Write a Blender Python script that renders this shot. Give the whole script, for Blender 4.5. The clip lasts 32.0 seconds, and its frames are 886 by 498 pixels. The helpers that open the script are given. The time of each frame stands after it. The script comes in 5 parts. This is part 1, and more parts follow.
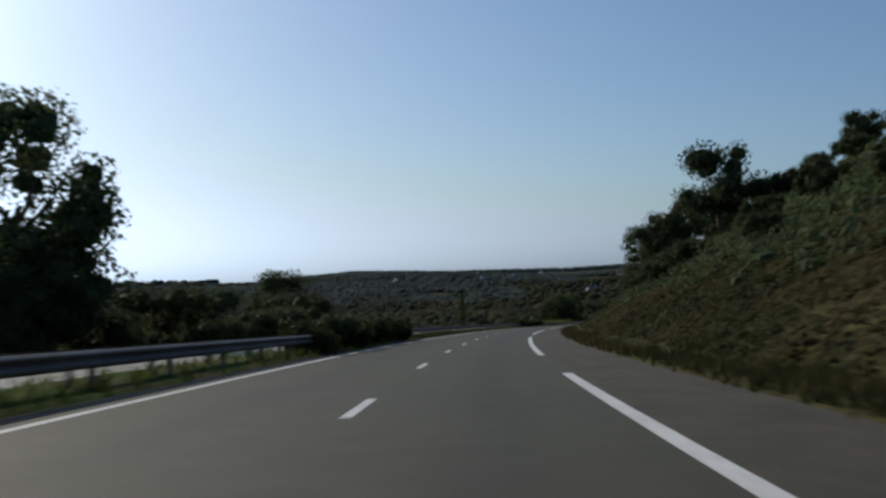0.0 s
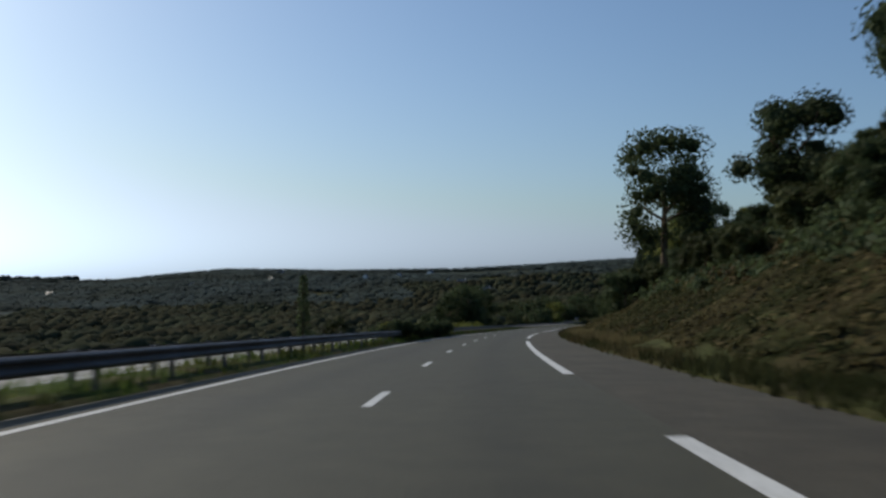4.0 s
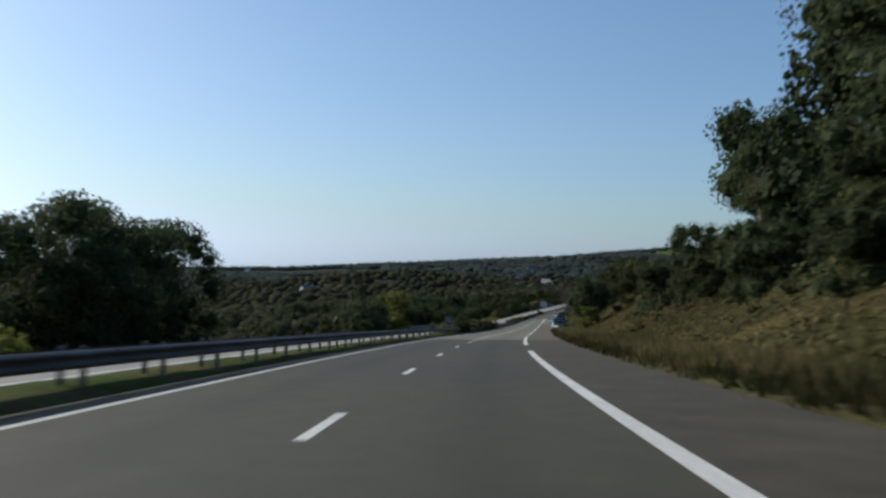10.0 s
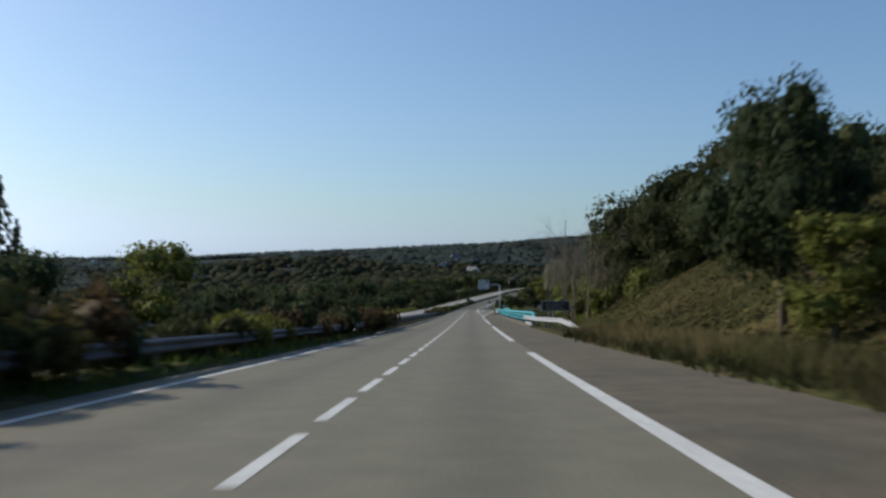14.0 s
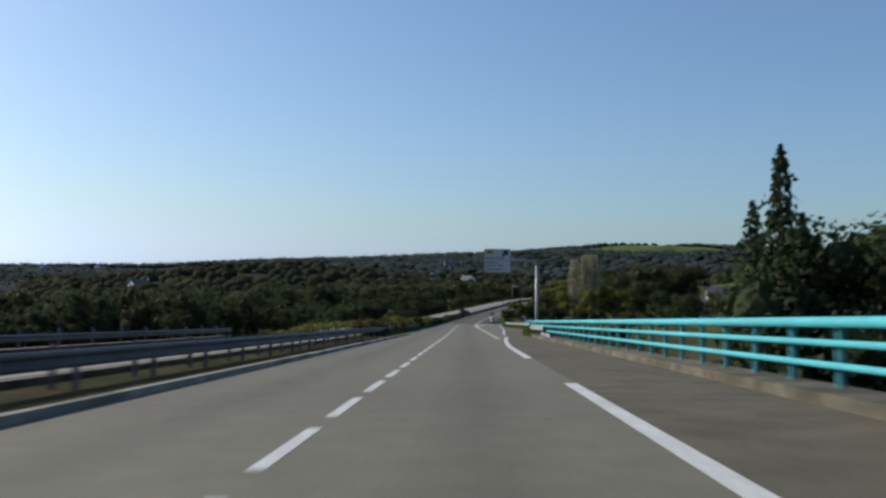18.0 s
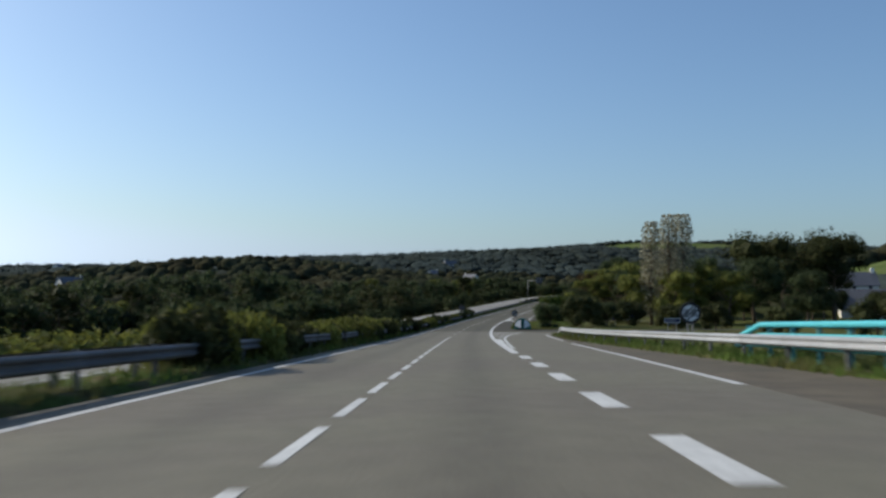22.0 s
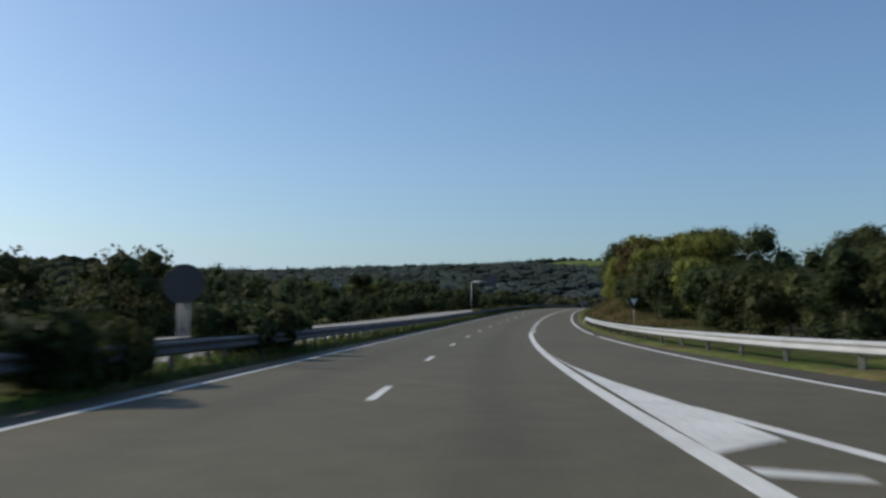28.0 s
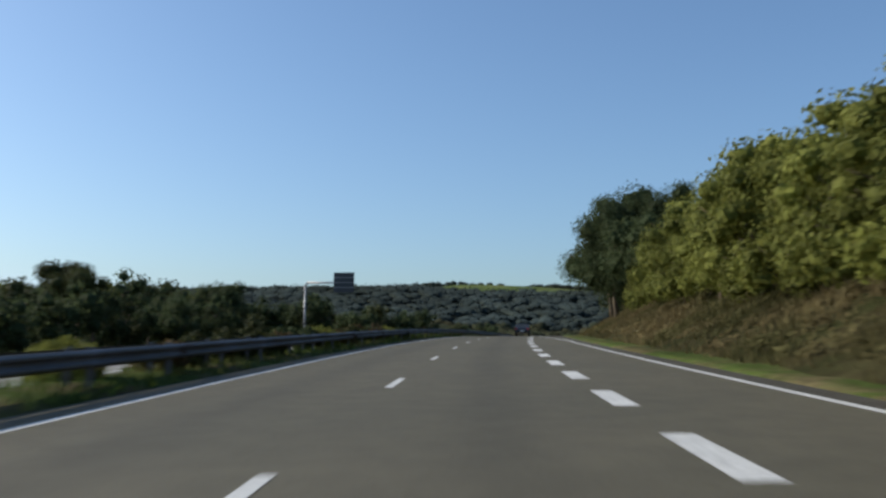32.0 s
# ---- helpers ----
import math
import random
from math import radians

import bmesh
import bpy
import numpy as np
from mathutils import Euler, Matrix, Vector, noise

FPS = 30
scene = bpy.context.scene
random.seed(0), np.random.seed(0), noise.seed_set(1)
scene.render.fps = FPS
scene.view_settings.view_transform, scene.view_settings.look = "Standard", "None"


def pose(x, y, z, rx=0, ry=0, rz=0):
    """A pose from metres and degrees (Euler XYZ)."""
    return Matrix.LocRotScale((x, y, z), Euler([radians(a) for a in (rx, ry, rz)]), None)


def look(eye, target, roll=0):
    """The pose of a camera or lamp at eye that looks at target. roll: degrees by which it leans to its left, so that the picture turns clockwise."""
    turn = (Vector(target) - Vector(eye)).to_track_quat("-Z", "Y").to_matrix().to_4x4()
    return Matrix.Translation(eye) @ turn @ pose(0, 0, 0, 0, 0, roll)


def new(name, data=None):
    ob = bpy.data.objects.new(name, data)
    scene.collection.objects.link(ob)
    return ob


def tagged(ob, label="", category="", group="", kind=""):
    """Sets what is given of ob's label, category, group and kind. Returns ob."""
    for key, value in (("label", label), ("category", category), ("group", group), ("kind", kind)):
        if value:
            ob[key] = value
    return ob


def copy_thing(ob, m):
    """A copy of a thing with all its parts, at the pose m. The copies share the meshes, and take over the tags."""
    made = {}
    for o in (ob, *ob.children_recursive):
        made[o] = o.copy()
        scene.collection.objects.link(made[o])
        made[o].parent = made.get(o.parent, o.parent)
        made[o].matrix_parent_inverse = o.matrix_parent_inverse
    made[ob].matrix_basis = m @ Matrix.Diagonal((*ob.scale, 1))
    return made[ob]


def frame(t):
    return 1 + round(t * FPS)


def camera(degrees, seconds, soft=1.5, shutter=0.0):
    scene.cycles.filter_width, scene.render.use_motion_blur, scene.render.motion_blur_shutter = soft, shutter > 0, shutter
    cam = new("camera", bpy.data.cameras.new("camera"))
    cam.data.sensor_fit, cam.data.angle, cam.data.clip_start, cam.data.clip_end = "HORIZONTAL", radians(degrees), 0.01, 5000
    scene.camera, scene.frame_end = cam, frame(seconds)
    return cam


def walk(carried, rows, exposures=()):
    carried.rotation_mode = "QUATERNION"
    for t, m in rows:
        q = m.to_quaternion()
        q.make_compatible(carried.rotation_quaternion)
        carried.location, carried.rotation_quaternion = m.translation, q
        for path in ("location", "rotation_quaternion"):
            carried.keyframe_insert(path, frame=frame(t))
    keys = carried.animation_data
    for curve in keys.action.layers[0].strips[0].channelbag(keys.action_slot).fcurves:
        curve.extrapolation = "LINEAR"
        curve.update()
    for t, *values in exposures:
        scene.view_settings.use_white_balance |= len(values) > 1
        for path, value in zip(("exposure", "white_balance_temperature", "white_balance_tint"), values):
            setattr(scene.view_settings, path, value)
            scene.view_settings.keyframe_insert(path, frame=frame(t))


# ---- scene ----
cam = camera(49.8, 32.0, soft=2.7, shutter=0.4)
# seconds, place of the eye, heading, pitch, roll
ROWS = [
    (0, -0.04, 0.00, 0.00, 0.00, 1.79, 0.96),
    (0.5, 0.40, 13.98, -0.65, -0.96, 1.89, 1.09),
    (1, 1.06, 27.95, -1.30, -1.69, 1.87, 0.97),
    (1.5, 1.94, 41.91, -1.94, -2.61, 1.78, 0.79),
    (2, 3.02, 55.85, -2.58, -3.50, 1.88, 0.66),
    (2.5, 4.31, 69.78, -3.22, -4.40, 1.88, 0.51),
    (3, 5.80, 83.68, -3.85, -5.15, 1.86, 0.39),
    (3.5, 7.42, 97.58, -4.48, -6.02, 1.78, 0.34),
    (4, 9.25, 111.44, -5.10, -6.77, 1.92, 0.15),
    (4.5, 11.27, 125.29, -5.72, -7.46, 1.99, -0.12),
    (5, 13.48, 139.10, -6.34, -8.14, 2.01, -0.39),
    (5.5, 15.89, 152.88, -6.97, -8.94, 1.96, -0.59),
    (6, 18.49, 166.63, -7.59, -10.01, 1.88, -0.64),
    (6.5, 21.36, 180.32, -8.20, -10.83, 1.88, -0.79),
    (7, 24.45, 193.97, -8.82, -11.86, 1.98, -0.85),
    (7.5, 27.86, 207.54, -9.43, -12.80, 1.92, -0.84),
    (8, 31.49, 221.05, -10.04, -13.75, 1.95, -0.92),
    (8.5, 35.31, 234.51, -10.64, -14.60, 2.01, -0.89),
    (9, 39.30, 247.91, -11.22, -15.53, 2.10, -0.98),
    (9.5, 43.43, 261.28, -11.79, -16.10, 2.15, -0.78),
    (10, 47.72, 274.59, -12.34, -16.60, 2.30, -0.58),
    (10.5, 52.19, 287.85, -12.88, -17.24, 2.40, -0.61),
    (11, 56.86, 301.03, -13.41, -18.14, 2.20, -0.84),
    (11.5, 61.63, 314.18, -13.94, -19.11, 2.21, -0.59),
    (12, 66.57, 327.27, -14.47, -19.97, 2.41, -0.53),
    (12.5, 71.64, 340.31, -14.99, -20.60, 2.15, -0.45),
    (13, 76.81, 353.31, -15.53, -21.13, 2.28, -0.26),
    (13.5, 82.10, 366.26, -16.07, -21.31, 2.26, -0.10),
    (14, 87.46, 379.18, -16.61, -21.23, 1.90, -0.02),
    (14.5, 92.86, 392.09, -17.14, -21.18, 1.80, 0.01),
    (15, 98.29, 404.98, -17.64, -21.25, 2.11, -0.02),
    (15.5, 103.73, 417.87, -18.12, -21.45, 2.64, -0.08),
    (16, 109.17, 430.76, -18.57, -21.62, 2.77, -0.18),
    (16.5, 114.62, 443.65, -19.00, -21.60, 2.90, -0.42),
    (17, 120.07, 456.54, -19.42, -21.55, 2.85, -0.47),
    (17.5, 125.52, 469.43, -19.82, -21.51, 2.77, -0.48),
    (18, 130.97, 482.32, -20.21, -21.54, 2.77, -0.41),
    (18.5, 136.43, 495.20, -20.59, -21.65, 2.78, -0.21),
    (19, 141.89, 508.09, -20.97, -21.66, 2.86, -0.23),
    (19.5, 147.35, 520.98, -21.35, -21.60, 2.66, -0.23),
    (20, 152.82, 533.86, -21.73, -21.58, 2.73, -0.05),
    (20.5, 158.27, 546.75, -22.11, -21.56, 2.86, -0.09),
    (21, 163.72, 559.64, -22.48, -21.52, 2.87, -0.14),
    (21.5, 169.16, 572.54, -22.84, -21.43, 2.78, -0.28),
    (22, 174.59, 585.43, -23.20, -21.38, 3.05, -0.10),
    (22.5, 180.01, 598.33, -23.56, -21.42, 3.02, -0.04),
    (23, 185.43, 611.24, -23.92, -21.46, 2.82, -0.14),
    (23.5, 190.85, 624.14, -24.28, -21.44, 2.76, -0.20),
    (24, 196.30, 637.04, -24.63, -21.41, 2.85, -0.02),
    (24.5, 201.79, 649.91, -24.96, -21.55, 3.04, 0.31),
    (25, 207.32, 662.77, -25.25, -21.93, 3.28, 0.26),
    (25.5, 212.96, 675.58, -25.50, -22.52, 3.56, -0.01),
    (26, 218.71, 688.34, -25.69, -23.28, 3.81, -0.33),
    (26.5, 224.61, 701.04, -25.83, -24.15, 4.00, -0.53),
    (27, 230.75, 713.63, -25.92, -25.04, 4.08, -0.43),
    (27.5, 237.06, 726.13, -25.94, -25.67, 4.39, -0.30),
    (28, 243.54, 738.53, -25.91, -26.39, 4.66, -0.19),
    (28.5, 250.17, 750.87, -25.83, -27.19, 5.05, -0.19),
    (29, 256.99, 763.10, -25.69, -28.05, 5.31, -0.21),
    (29.5, 263.99, 775.22, -25.50, -28.99, 5.28, 0.07),
    (30, 271.17, 787.24, -25.26, -29.95, 5.45, 0.34),
    (30.5, 278.54, 799.14, -24.96, -30.95, 5.79, 0.22),
    (31, 286.09, 810.92, -24.61, -31.81, 6.04, -0.24),
    (31.5, 293.81, 822.60, -24.21, -32.47, 6.13, -0.45),
    (32, 301.69, 834.16, -23.75, -33.26, 6.37, -0.43),
]
walk(cam, [(t, pose(x, y, z, 90 + p, r, a)) for t, x, y, z, a, p, r in ROWS],
     exposures=[(0, -0.2), (5, -0.05), (9, 0.2), (12, 0.35), (14, 0.3), (24, 0.3), (27, 0.25), (32, 0.5)])

# ---- sky and sun ----
SUN_AZ, SUN_EL = 44.0, 30.0          # degrees to the left of +y, degrees high
world = bpy.data.worlds.new("sky")
scene.world = world
world.use_nodes = True
wn = world.node_tree.nodes
sky = wn.new("ShaderNodeTexSky")
sky.sky_type = "NISHITA"
sky.sun_disc = False
sky.sun_elevation = radians(SUN_EL)
sky.sun_rotation = radians(-SUN_AZ)
sky.altitude = 100
sky.air_density, sky.dust_density, sky.ozone_density = 1.0, 1.8, 3.8
wn["Background"].inputs["Strength"].default_value = 0.108
tint = wn.new("ShaderNodeMix")
tint.data_type, tint.blend_type = "RGBA", "MULTIPLY"
tint.inputs[0].default_value = 1.0
tint.inputs[7].default_value = (0.895, 0.985, 1.03, 1)
# white haze: where the sky turns yellow towards the horizon, green and blue follow red
split, join3 = wn.new("ShaderNodeSeparateColor"), wn.new("ShaderNodeCombineColor")
world.node_tree.links.new(sky.outputs[0], split.inputs[0])
world.node_tree.links.new(split.outputs[0], join3.inputs[0])
for channel, gain in ((1, 1.11), (2, 1.28)):
    up, keep = wn.new("ShaderNodeMath"), wn.new("ShaderNodeMath")
    up.operation, keep.operation = "MULTIPLY", "SMOOTH_MAX"
    up.inputs[1].default_value, keep.inputs[2].default_value = gain, 0.8
    world.node_tree.links.new(split.outputs[0], up.inputs[0])
    world.node_tree.links.new(up.outputs[0], keep.inputs[0])
    world.node_tree.links.new(split.outputs[channel], keep.inputs[1])
    world.node_tree.links.new(keep.outputs[0], join3.inputs[channel])
world.node_tree.links.new(join3.outputs[0], tint.inputs[6])
world.node_tree.links.new(tint.outputs[2], wn["Background"].inputs["Color"])
sun = new("sun", bpy.data.lights.new("sun", "SUN"))
sun.data.energy, sun.data.angle, sun.data.color = 3.5, radians(0.55), (1.0, 0.90, 0.74)
d_sun = Vector((-math.sin(radians(SUN_AZ)) * math.cos(radians(SUN_EL)), math.cos(radians(SUN_AZ)) * math.cos(radians(SUN_EL)), math.sin(radians(SUN_EL))))
sun.matrix_world = look(d_sun * 300, (0, 0, 0))


# ---- materials ----
def mat(name, base, rough=0.8, metal=0.0, vary=0.25, big=0.15, scale=6.0, bump=0.0, second=None, second_scale=0.4, second_at=(0.45, 0.6), island=0.0, thin=0.0, obrand=0.0, lanes=(), spec=0.3):
    """A surface with grain (vary), large stains (big), an optional second colour in patches, relief, and colour that differs from piece to piece."""
    m = bpy.data.materials.new(name)
    m.use_nodes = True
    nt = m.node_tree
    n, k = nt.nodes, nt.links.new
    b = n["Principled BSDF"]
    b.inputs["Roughness"].default_value, b.inputs["Metallic"].default_value = rough, metal
    b.inputs["Specular IOR Level"].default_value = spec
    tc = n.new("ShaderNodeTexCoord")

    def noise_at(s, detail=4):
        t = n.new("ShaderNodeTexNoise")
        t.inputs["Scale"].default_value, t.inputs["Detail"].default_value = s, detail
        k(tc.outputs["Object"], t.inputs["Vector"])
        return t.outputs["Fac"]

    def level(fac, lo, hi, a, z):
        r = n.new("ShaderNodeMapRange")
        for i, v in enumerate((lo, hi, a, z)):
            r.inputs[i + 1].default_value = v
        k(fac, r.inputs[0])
        return r.outputs[0]

    def times(a, bb):
        x = n.new("ShaderNodeMath")
        x.operation = "MULTIPLY"
        k(a, x.inputs[0]), k(bb, x.inputs[1])
        return x.outputs[0]

    f = times(level(noise_at(scale, 6), 0.3, 0.7, 1 - vary, 1 + vary), level(noise_at(scale * 0.06, 3), 0.3, 0.7, 1 - big, 1 + big))
    if island:
        g = n.new("ShaderNodeNewGeometry")
        f = times(f, level(g.outputs["Random Per Island"], 0, 1, 1 - island, 1 + island))
    if obrand:
        o = n.new("ShaderNodeObjectInfo")
        f = times(f, level(o.outputs["Random"], 0, 1, 1 - obrand, 1 + obrand))
    for centre in lanes:          # the oily band down the middle of a lane
        uv, sep, sub, ab = n.new("ShaderNodeUVMap"), n.new("ShaderNodeSeparateXYZ"), n.new("ShaderNodeMath"), n.new("ShaderNodeMath")
        uv.uv_map = "road"
        sub.operation, ab.operation = "SUBTRACT", "ABSOLUTE"
        sub.inputs[1].default_value = centre
        k(uv.outputs[0], sep.inputs[0]), k(sep.outputs[0], sub.inputs[0]), k(sub.outputs[0], ab.inputs[0])
        f = times(f, level(ab.outputs[0], 0.1, 0.75, 0.82, 1.0))
    col = n.new("ShaderNodeMix")
    col.data_type = "RGBA"
    col.inputs[6].default_value = (*base, 1)
    col.inputs[7].default_value = (*(second or base), 1)
    k(level(noise_at(second_scale, 5), second_at[0], second_at[1], 0, 1), col.inputs[0])
    mul = n.new("ShaderNodeVectorMath")
    mul.operation = "SCALE"
    k(col.outputs[2], mul.inputs[0]), k(f, mul.inputs[3])
    k(mul.outputs[0], b.inputs["Base Color"])
    if bump:
        bp = n.new("ShaderNodeBump")
        bp.inputs["Strength"].default_value, bp.inputs["Distance"].default_value = min(1, bump), 0.02
        k(noise_at(scale * 2, 6), bp.inputs["Height"])
        k(bp.outputs[0], b.inputs["Normal"])
    if thin:
        tr, mx = n.new("ShaderNodeBsdfTranslucent"), n.new("ShaderNodeMixShader")
        k(mul.outputs[0], tr.inputs["Color"])
        mx.inputs[0].default_value = thin
        k(b.outputs[0], mx.inputs[1]), k(tr.outputs[0], mx.inputs[2])
        k(mx.outputs[0], n["Material Output"].inputs["Surface"])
    return m


M_ROAD = mat("asphalt", (0.050, 0.047, 0.030), 0.75, lanes=(0.2, -3.4), vary=0.22, big=0.12, scale=30, bump=0.3, second=(0.046, 0.043, 0.030), second_scale=0.12, spec=0.22)
M_ROAD_C = mat("asphalt_brown", (0.090, 0.080, 0.053), 0.75, lanes=(0.2, -3.4), vary=0.22, big=0.12, scale=30, bump=0.3, second=(0.080, 0.072, 0.048), second_scale=0.12, spec=0.22)
M_ROAD_B = mat("asphalt_bridge", (0.148, 0.137, 0.100), 0.75, lanes=(0.2, -3.4), vary=0.2, big=0.1, scale=30, bump=0.3, second=(0.139, 0.124, 0.095), second_scale=0.15, spec=0.22)
M_SHOULDER = mat("asphalt_shoulder", (0.05, 0.045, 0.033), 0.85, vary=0.3, big=0.2, scale=22, bump=0.4, second=(0.058, 0.051, 0.037), second_scale=0.3, spec=0.22)
M_SHOULDER_B = mat("asphalt_shoulder_brown", (0.108, 0.09, 0.064), 0.85, vary=0.3, big=0.2, scale=22, bump=0.4, second=(0.09, 0.078, 0.056), second_scale=0.3, spec=0.22)
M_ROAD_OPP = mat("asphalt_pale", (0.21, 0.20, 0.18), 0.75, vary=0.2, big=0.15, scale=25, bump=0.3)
M_PAINT = mat("road_paint", (0.52, 0.52, 0.50), 0.6, vary=0.22, big=0.1, scale=14, bump=0.2, second=(0.42, 0.41, 0.39), second_scale=3.0, second_at=(0.58, 0.75))
M_GROUND = mat("meadow", (0.045, 0.052, 0.02), 0.95, vary=0.3, big=0.3, scale=0.8, bump=0.4, second=(0.07, 0.066, 0.03), second_scale=0.05, spec=0.02)
M_PASTURE = mat("pasture", (0.085, 0.118, 0.034), 0.95, vary=0.15, big=0.2, scale=0.5, second=(0.105, 0.118, 0.045), second_scale=0.03, spec=0.02)
M_LAWN = mat("lawn", (0.068, 0.085, 0.026), 0.95, vary=0.25, big=0.2, scale=3, bump=0.5, second=(0.105, 0.095, 0.04), second_scale=0.35, spec=0.02)
M_SOIL = mat("bank_soil", (0.042, 0.036, 0.017), 0.95, vary=0.35, big=0.3, scale=2.0, bump=0.8, second=(0.026, 0.03, 0.011), second_scale=0.25, spec=0.02)
M_VERGE = mat("verge", (0.05, 0.07, 0.018), 0.95, vary=0.35, big=0.3, scale=4, bump=0.7, second=(0.085, 0.072, 0.036), second_scale=0.4, spec=0.02)
M_VERGE_R = mat("verge_right", (0.042, 0.038, 0.018), 0.95, vary=0.35, big=0.3, scale=4, bump=0.7, second=(0.045, 0.05, 0.018), second_scale=0.4, spec=0.02)
M_GRASS = mat("grass_blades", (0.078, 0.115, 0.028), 0.8, vary=0.2, big=0.35, scale=1, second=(0.11, 0.11, 0.04), second_scale=0.15, island=0.3, thin=0.35, spec=0.02)
M_GRASS_D = mat("verge_blades", (0.033, 0.037, 0.015), 0.8, vary=0.2, big=0.35, scale=1, second=(0.07, 0.058, 0.028), second_scale=0.15, island=0.3, thin=0.35, spec=0.02)
M_GRASS_O = mat("bank_grass", (0.072, 0.068, 0.027), 0.8, vary=0.2, big=0.35, scale=1, second=(0.095, 0.08, 0.034), second_scale=0.12, island=0.15, thin=0.3, spec=0.02)
M_STRAW = mat("dry_grass_blades", (0.14, 0.112, 0.055), 0.8, vary=0.2, big=0.3, scale=1, second=(0.085, 0.08, 0.034), second_scale=0.2, island=0.3, thin=0.35, spec=0.02)
M_LEAF = mat("leaf_dark", (0.054, 0.072, 0.032), 0.7, vary=0.2, big=0.25, scale=1, island=0.22, thin=0.45, obrand=0.2, spec=0.08)
M_LEAF2 = mat("leaf_olive", (0.05, 0.057, 0.021), 0.7, vary=0.2, big=0.3, scale=1, island=0.22, thin=0.3, obrand=0.2, spec=0.08)
M_LEAF3 = mat("leaf_lime", (0.145, 0.155, 0.036), 0.65, vary=0.2, big=0.3, scale=1, island=0.25, thin=0.35, obrand=0.2, spec=0.08)
M_RUST = mat("leaf_rust", (0.088, 0.06, 0.03), 0.7, vary=0.2, big=0.3, scale=1, second=(0.08, 0.07, 0.025), second_scale=0.5, island=0.25, thin=0.35, obrand=0.2, spec=0.08)
M_NEEDLE = mat("needles", (0.03, 0.045, 0.02), 0.7, vary=0.2, big=0.2, scale=1, island=0.22, thin=0.3, spec=0.08)
M_SILVER = mat("leaf_silver", (0.30, 0.285, 0.20), 0.6, vary=0.2, big=0.2, scale=1, island=0.4, thin=0.45, spec=0.08)
# bluish and lifted: haze over the far woods is put into this colour
M_WOOD_HAZE = mat("hazed_canopy", (0.042, 0.055, 0.052), 1.0, vary=0.15, big=0.3, scale=0.3, second=(0.036, 0.045, 0.038), second_scale=0.006, island=0.15, thin=0.0, spec=0.02)
M_WOOD_V = mat("valley_canopy", (0.040, 0.046, 0.027), 1.0, vary=0.15, big=0.3, scale=0.3, second=(0.048, 0.046, 0.026), second_scale=0.02, island=0.2, thin=0.2, spec=0.02)
# ground between the far crowns, with the same haze painted into its colour
M_FLOOR_HAZE = mat("hazed_floor", (0.036, 0.046, 0.040), 1.0, vary=0.3, big=0.3, scale=0.5, second=(0.046, 0.054, 0.042), second_scale=0.02, spec=0.02)
M_TWIG = mat("twigs", (0.2, 0.165, 0.125), 0.9, vary=0.3, scale=4, spec=0.08)
M_BARK = mat("bark", (0.11, 0.085, 0.06), 0.9, vary=0.35, scale=8, bump=0.8, spec=0.08)
M_STEEL = mat("galvanised_steel", (0.13, 0.128, 0.135), 0.65, 0.2, vary=0.15, big=0.25, scale=3, second=(0.105, 0.10, 0.095), second_scale=0.5, obrand=0.12)
M_STEEL_W = mat("bright_steel", (0.34, 0.345, 0.35), 0.5, 0.2, vary=0.1, big=0.15, scale=3, obrand=0.08)
M_CYAN = mat("turquoise_paint", (0.075, 0.42, 0.47), 0.45, vary=0.08, big=0.15, scale=5, second=(0.07, 0.36, 0.40), second_scale=0.6)
M_CYAN_D = mat("turquoise_post", (0.06, 0.26, 0.28), 0.55, vary=0.15, big=0.15, scale=5)
M_CONC = mat("concrete", (0.12, 0.104, 0.078), 0.9, vary=0.3, big=0.35, scale=5, bump=0.6, second=(0.06, 0.055, 0.035), second_scale=0.9)
M_CONC_P = mat("pale_concrete", (0.30, 0.285, 0.25), 0.9, vary=0.2, big=0.3, scale=4, bump=0.4, second=(0.17, 0.16, 0.13), second_scale=0.5)
# white sheet of the gantry sign, dimmed to stand for shade on it
M_FACE_SHADE = mat("shaded_sign_face", (0.46, 0.46, 0.47), 0.5, vary=0.05, big=0.08, scale=2)
M_WHITE = mat("white_sheet", (0.75, 0.75, 0.74), 0.5, vary=0.04, big=0.06, scale=2)
M_BLUE = mat("sign_blue", (0.022, 0.027, 0.075), 0.45, vary=0.06, big=0.06, scale=2)
M_GREEN = mat("sign_green", (0.015, 0.16, 0.13), 0.45, vary=0.06, scale=2)
M_DARK = mat("dark_panel", (0.03, 0.024, 0.02), 0.5, vary=0.15, scale=3)
M_GREY = mat("sign_back", (0.30, 0.30, 0.31), 0.5, 0.3, vary=0.1, scale=3)
# grey sign back darkened to carry the shade of its unlit side
M_BACK_SHADE = mat("shaded_sign_rear", (0.06, 0.061, 0.065), 0.6, 0.2, vary=0.1, scale=3)
M_YELLOW = mat("sign_yellow", (0.55, 0.36, 0.05), 0.5, vary=0.06, scale=2)
M_RED = mat("sign_red", (0.45, 0.03, 0.03), 0.5, vary=0.06, scale=2)
M_PLASTER = mat("plaster", (0.72, 0.70, 0.64), 0.9, vary=0.06, big=0.1, scale=1.5)
M_SLATE = mat("slate", (0.10, 0.105, 0.12), 0.6, vary=0.2, scale=4, bump=0.3)
M_GLASS = mat("window_glass", (0.03, 0.035, 0.04), 0.12, vary=0.1, scale=1)
M_CAR = mat("car_paint", (0.06, 0.065, 0.075), 0.25, 0.5, vary=0.03, scale=1)
M_TYRE = mat("rubber", (0.02, 0.02, 0.02), 0.85, vary=0.2, scale=6)

